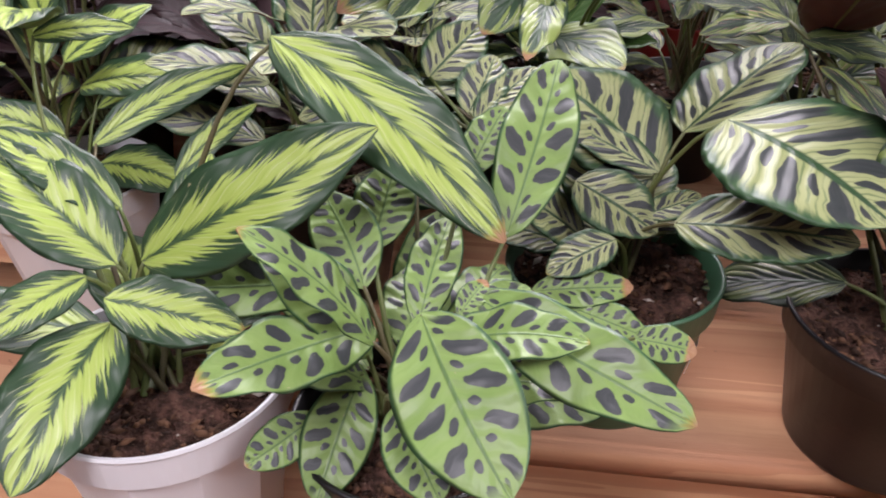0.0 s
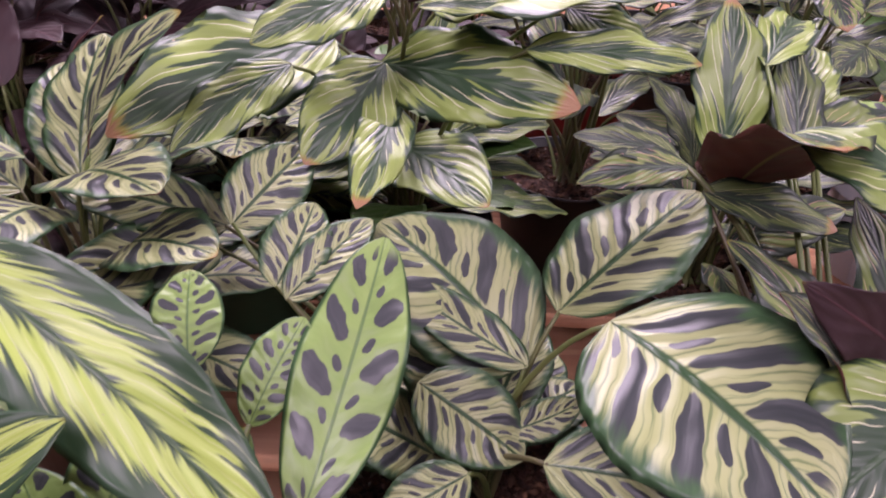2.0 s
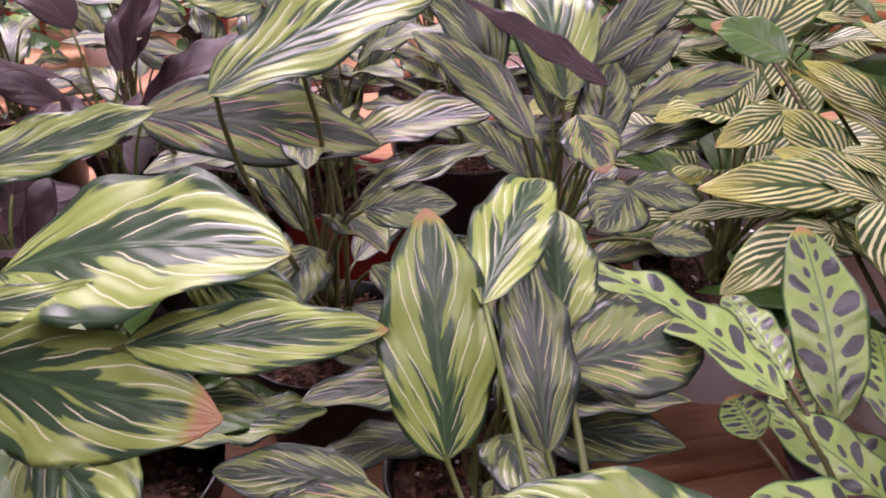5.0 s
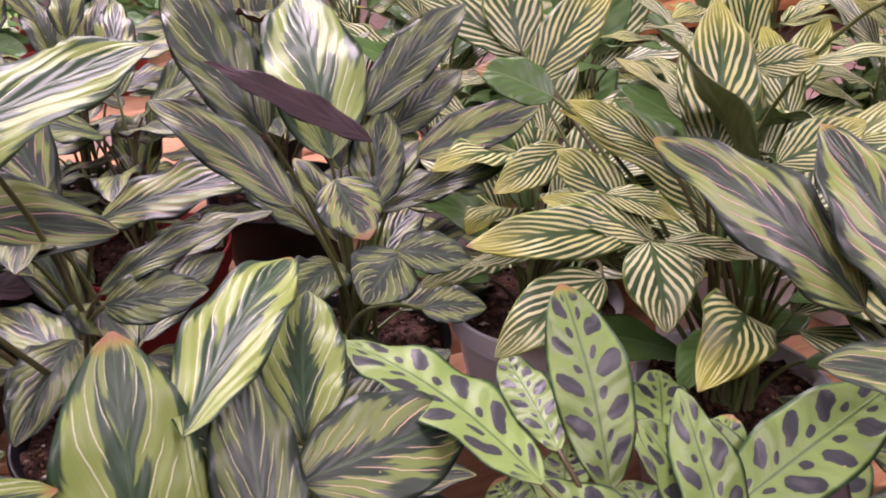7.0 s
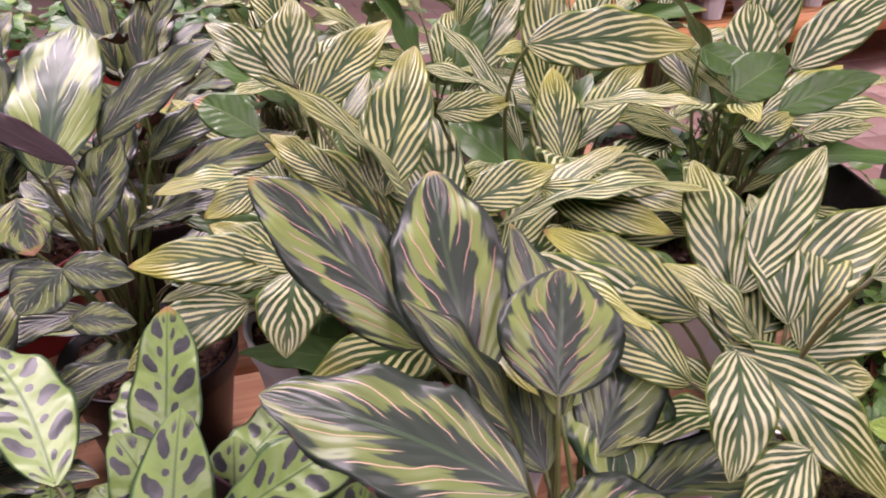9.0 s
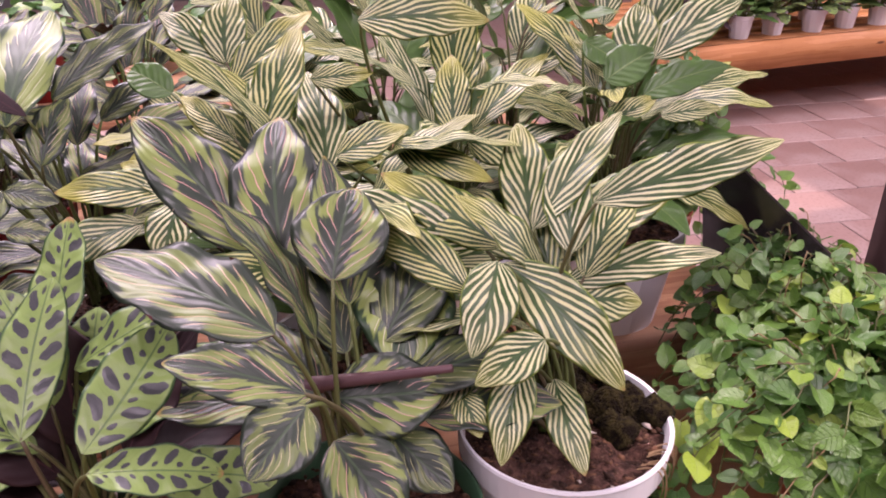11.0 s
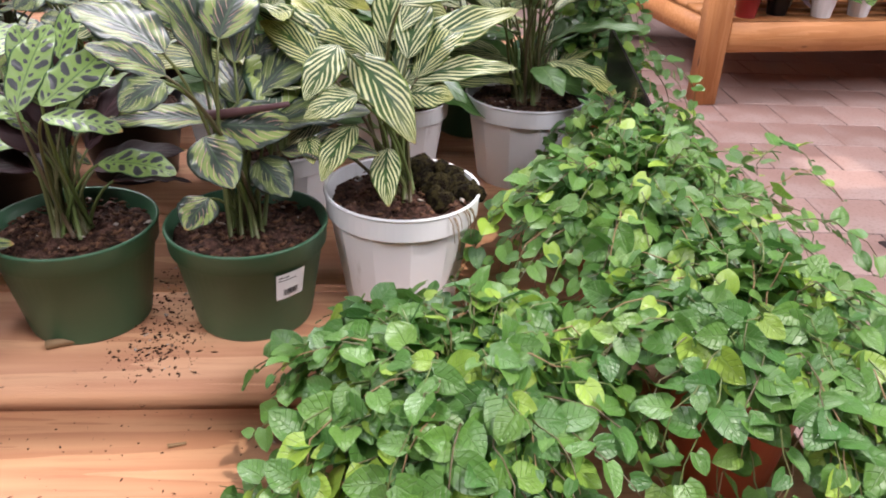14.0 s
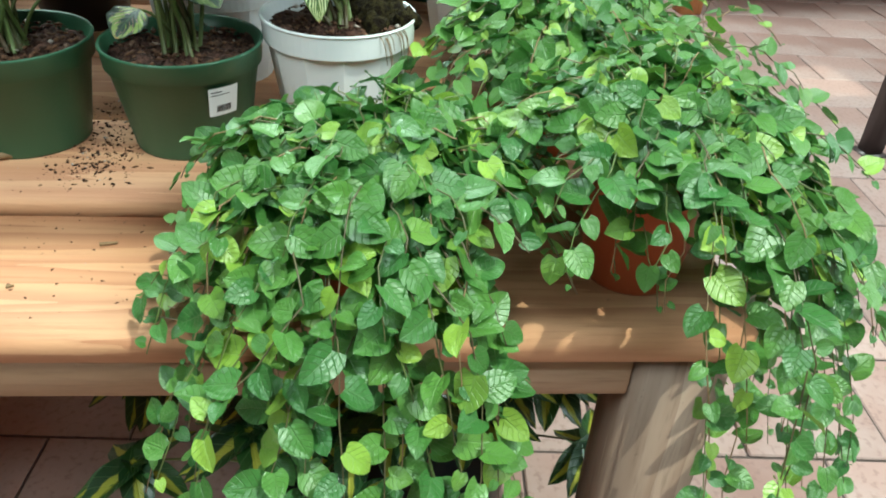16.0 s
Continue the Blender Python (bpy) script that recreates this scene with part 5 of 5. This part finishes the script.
rng = random.Random(21)
for i in range(9):
    bm = bmesh.new()
    a = radians(-50 + rng.uniform(-14, 14))
    p0 = Vector((H.x + 0.07 * math.cos(a), H.y + 0.07 * math.sin(a), H.top + 0.004))
    p1 = Vector((H.x + 0.095 * math.cos(a), H.y + 0.095 * math.sin(a), H.rim + 0.012))
    p2 = Vector((H.x + 0.088 * math.cos(a + 0.1), H.y + 0.088 * math.sin(a + 0.1), H.rim - rng.uniform(0.02, 0.06)))
    tube(bm, curve_points(p0, p1, p2), 0.0007, 0.0004, 5)
    part("hanging_root", bm, CORK, H.ob, "thin brown root hanging over the rim")

bm = bmesh.new()
for i in range(26):
    cr = bmesh.ops.create_icosphere(bm, subdivisions=2, radius=rng.uniform(0.008, 0.016))["verts"]
    for v in cr:
        v.co *= 1 + 0.5 * noise.noise(v.co * 160 + Vector((i, 0, 0)))
    a, q = radians(rng.uniform(-35, 75)), rng.uniform(0.035, 0.08)
    bmesh.ops.translate(bm, vec=(H.x + q * math.cos(a), H.y + q * math.sin(a), H.top + rng.uniform(0.0, 0.012)), verts=cr)
part("moss_clump", bm, MOSS, H.ob, "dark mossy soil heaped at the rim")

bm = bmesh.new()
for i in range(800):
    if i < 560:
        x, y, s = rng.gauss(0.572, 0.026), rng.triangular(0.36, 0.62, 0.43), rng.choice((0.0004, 0.0006, 0.0009, 0.0012, 0.0019))
    else:
        x, y, s = rng.uniform(0.3, 0.9), rng.uniform(0.18, 0.39), rng.choice((0.0005, 0.0008, 0.0012))
    crumb(bm, (x, y, (RAISED if y > front(x) + 0.185 else BENCH) + s * 0.5), s, rng.uniform(0.7, 2.5), rng.uniform(0, 6.28))
tagged(new("spilled_soil", mesh_of("spilled_soil", bm, CRUMB)), "dark crumbs of potting soil spilled on the planks", "soil", kind="stuff")
for bx, by, bl, br in ((0.47, 0.437, 0.026, 0.0055), (0.6, 0.3, 0.016, 0.002), (0.53, 0.24, 0.006, 0.0018)):
    bz = RAISED if by > front(bx) + 0.185 else BENCH
    bm = bmesh.new()
    tube(bm, [Vector((bx - bl / 2, by, bz + br * 0.9)), Vector((bx, by + br * 0.4, bz + br)), Vector((bx + bl / 2, by + br, bz + br * 0.8))], br, br * 0.6, 7)
    tagged(new("bark_chip", mesh_of("bark_chip", bm, CORK)), "brown chip of bark lying on the planks", "bark", "bark chips")

# ---- under the bench ----
def bush(label, x, y, z0, n, spread, height, size, mesh_set, seed):
    ob = thing("umbrella_plant", x, y, 0, label, "plant", "plants under the bench")
    rg = random.Random(seed)
    bm = bmesh.new()
    lathe(bm, x, y, [(0.001, 0.002), (0.08, 0), (0.1, 0.15), (0.105, 0.16), (0.098, 0.16), (0.09, 0.14), (0.001, 0.138)], 32)
    part("pot", bm, POT_BLACK, ob)
    for i in range(n):
        a, el = rg.uniform(0, 6.283), rg.uniform(0.1, 1.3)
        tipp = Vector((x + spread * math.cos(a) * math.cos(el), y + spread * math.sin(a) * math.cos(el), z0 + height * math.sin(el)))
        bm = bmesh.new()
        tube(bm, curve_points((x, y, 0.14), (x + 0.3 * (tipp.x - x), y + 0.3 * (tipp.y - y), tipp.z * 0.8), tipp), 0.003, 0.0015, 5)
        part("stalk", bm, STEM, ob)
        for j in range(7):
            b = 2 * math.pi * j / 7 + rg.random()
            lf = new("leaf", rg.choice(mesh_set))
            lf.parent = ob
            d = Vector((math.cos(b), math.sin(b), rg.uniform(-0.6, -0.1))).normalized()
            up = Vector((0, 0, 1))
            up = (up - d * up.dot(d)).normalized()
            lf.matrix_basis = Matrix.Translation(tipp - ob.location) @ Matrix((d, up.cross(d), up)).transposed().to_4x4() @ Matrix.Diagonal((size, size * 0.55, size, 1))
    return ob


UMB = []
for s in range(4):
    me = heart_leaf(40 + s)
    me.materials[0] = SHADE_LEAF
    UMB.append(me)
# dense bushes in shade-darkened leaves, which also deepen the dark below the planks
bush("umbrella plant with yellow-splashed leaves, darkened for the shade under the bench", 0.78, 0.46, 0.3, 30, 0.26, 0.24, 0.09, UMB, 31)
bush("umbrella plant in black pot, leaves darkened for the shade under the bench", 1.0, 0.52, 0.28, 30, 0.24, 0.26, 0.09, UMB, 32)
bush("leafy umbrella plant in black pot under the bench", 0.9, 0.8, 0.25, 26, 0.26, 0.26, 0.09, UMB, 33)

# ---- the low shelf across the aisle, with maranta pots ----
shelf = thing("plant_shelf", 2.85, 3.36, 0, "orange pine plant shelf standing across the aisle", "shelf")
shelf.rotation_euler[2] = radians(0.8)
SHELF_TOP = 0.425
for nm, dims, mt in (("front_rail", (2.83, 6.4, 3.36, 3.4, 0.275, 0.425), RAIL2), ("back_rail", (2.83, 6.4, 4.68, 4.72, 0.275, 0.425), RAIL2), ("side_rail", (2.73, 2.77, 3.48, 4.68, 0.3, 0.42), RAIL2)):
    bm = bmesh.new()
    box(bm, *dims, 0.003)
    part(nm, bm, mt, shelf)
for i in range(8):
    bm = bmesh.new()
    box(bm, 2.83, 6.4, 3.404 + 0.158 * i, 3.556 + 0.158 * i, 0.387, SHELF_TOP, 0.003)
    part("board", bm, RAIL2, shelf)
for lx, ly in ((2.71, 3.36), (2.71, 4.68), (6.4, 3.36), (6.4, 4.68)):
    bm = bmesh.new()
    box(bm, lx, lx + 0.115, ly, ly + 0.115, 0, 1.05, 0.004)
    part("leg", bm, LEG2, shelf)
MAR = [(2.97, 3.5, POT_CRIMSON), (3.4, 3.5, POT_WHITE), (3.63, 3.52, POT_WHITE), (3.88, 3.5, POT_WHITE), (4.12, 3.52, POT_WHITE), (3.18, 3.56, POT_BLACK), (3.08, 3.76, POT_WHITE), (3.34, 3.78, POT_WHITE), (3.6, 3.76, POT_WHITE), (3.84, 3.78, POT_WHITE), (4.1, 3.78, POT_WHITE), (4.36, 3.52, POT_WHITE)]
for i, (x, y, pot) in enumerate(MAR):
    pl = Plant("potted_maranta", "small maranta in %s pot on the low shelf" % {POT_CRIMSON: "red", POT_WHITE: "white", POT_BLACK: "black"}[pot], x, y, 0.065, 0.12, pot, "mak" if i % 4 == 0 else "rat", group="marantas", z=SHELF_TOP)
    pl.fill(26, 0.12, 0.16, 0.15, 0.07, "plain" if i % 3 == 1 else "maroon" if i % 5 == 0 else None, z_low=0.0)

# ---- the steel post in the aisle ----
post = thing("steel_post", 2.72, 1.79, 0, "brown painted steel post on a square foot plate", "post")
bm = bmesh.new()
box(bm, 2.69, 2.75, 1.76, 1.82, 0.006, 1.5, 0.003)
part("upright", bm, STEEL, post)
bm = bmesh.new()
box(bm, 2.675, 2.765, 1.745, 1.835, 0.0, 0.006, 0.001)
part("foot_plate", bm, STEEL, post)

# ---- far rows of greenery behind the bench ----
def far_row(x0, x1, y, n, seed):
    rg = random.Random(seed)
    bm = bmesh.new()
    box(bm, x0, x1, y - 0.4, y + 0.4, 0.66, 0.7, 0.003)
    bn = thing("plant_bench", (x0 + x1) / 2, y, 0, "pine bench in the distance carrying small green plants", "bench", "far benches")
    part("top", bm, PLANK, bn)
    for lx in (x0 + 0.1, x1 - 0.2):
        for ly in (y - 0.38, y + 0.3):
            bm = bmesh.new()
            box(bm, lx, lx + 0.09, ly, ly + 0.09, 0, 0.66, 0.003)
            part("leg", bm, FRAME_Z, bn)
    for i in range(n):
        x, yy = x0 + 0.1 + (x1 - x0 - 0.2) * (i % (n // 2) + 0.5) / (n // 2), y - 0.2 + 0.34 * (i // (n // 2)) + rg.uniform(-0.04, 0.04)
        ob = thing("potted_plant", x, yy, 0.7, "small leafy green plant in red pot on the far bench", "plant", "far plants")
        bm = bmesh.new()
        lathe(bm, x, yy, [(0.001, 0.703), (0.05, 0.7), (0.065, 0.8), (0.07, 0.82), (0.064, 0.82), (0.06, 0.8), (0.001, 0.8)], 24)
        part("pot", bm, rg.choice((POT_CRIMSON, POT_WHITE, POT_BLACK)), ob)
        for j in range(60):
            th, q = rg.uniform(0, 6.283), math.sqrt(rg.random())
            put_leaf(ob, rg, (x + 0.14 * q * math.cos(th), yy + 0.14 * q * math.sin(th), 0.8 + 0.12 * (1 - q * q) + rg.uniform(-0.03, 0.04)), (math.cos(th) * q, math.sin(th) * q, 1), 0.055 * rg.uniform(0.6, 1.2), FARS)


FARS = []
for s in range(4):
    me = heart_leaf(60 + s)
    me.materials[0] = FAR_LEAF
    FARS.append(me)
far_row(-1.2, 0.9, 2.6, 16, 71)

# ---- floor pavers ----
bm = bmesh.new()
box(bm, -0.1475, 0.1475, -0.1475, 0.1475, -0.006, 0.0, 0.003, 1)
me = mesh_of("paver", bm, TILE, smooth=False)
rng = random.Random(8)
TURNED = Matrix.Rotation(radians(-9), 3, "Z")
for iy in range(-3, 15):
    for ix in range(0, 16):
        ob = new("paver", me)
        ob.parent = floor
        ob.location = TURNED @ Vector((0.9 + 0.3 * ix + (0.15 if iy % 2 else 0), 0.05 + 0.3 * iy, rng.uniform(-0.0015, 0.0008)))
        ob.rotation_euler[2] = radians(-9)
bm = bmesh.new()
for iy in range(-17, 30):
    for ix in range(-22, 24):
        if not (-3 <= iy < 15 and 0 <= ix < 16) and -5.9 < 0.9 + 0.3 * ix < 7.8 and -4.8 < 0.05 + 0.3 * iy < 8.8:
            x, y = 0.9 + 0.3 * ix + (0.15 if iy % 2 else 0), 0.05 + 0.3 * iy
            r = [bm.verts.new((x + a, y + b, 0.0)) for a, b in ((-0.147, -0.147), (0.147, -0.147), (0.147, 0.147), (-0.147, 0.147))]
            lo = [bm.verts.new((v.co.x, v.co.y, -0.006)) for v in r]
            bm.faces.new(r)
            for j in range(4):
                bm.faces.new((lo[j], lo[(j + 1) % 4], r[(j + 1) % 4], r[j]))
rest = new("pavers", mesh_of("pavers", bm, TILE, smooth=False))
rest.parent = floor
rest.rotation_euler[2] = radians(-9)
tagged(rest, "red clay pavers", kind="stuff")
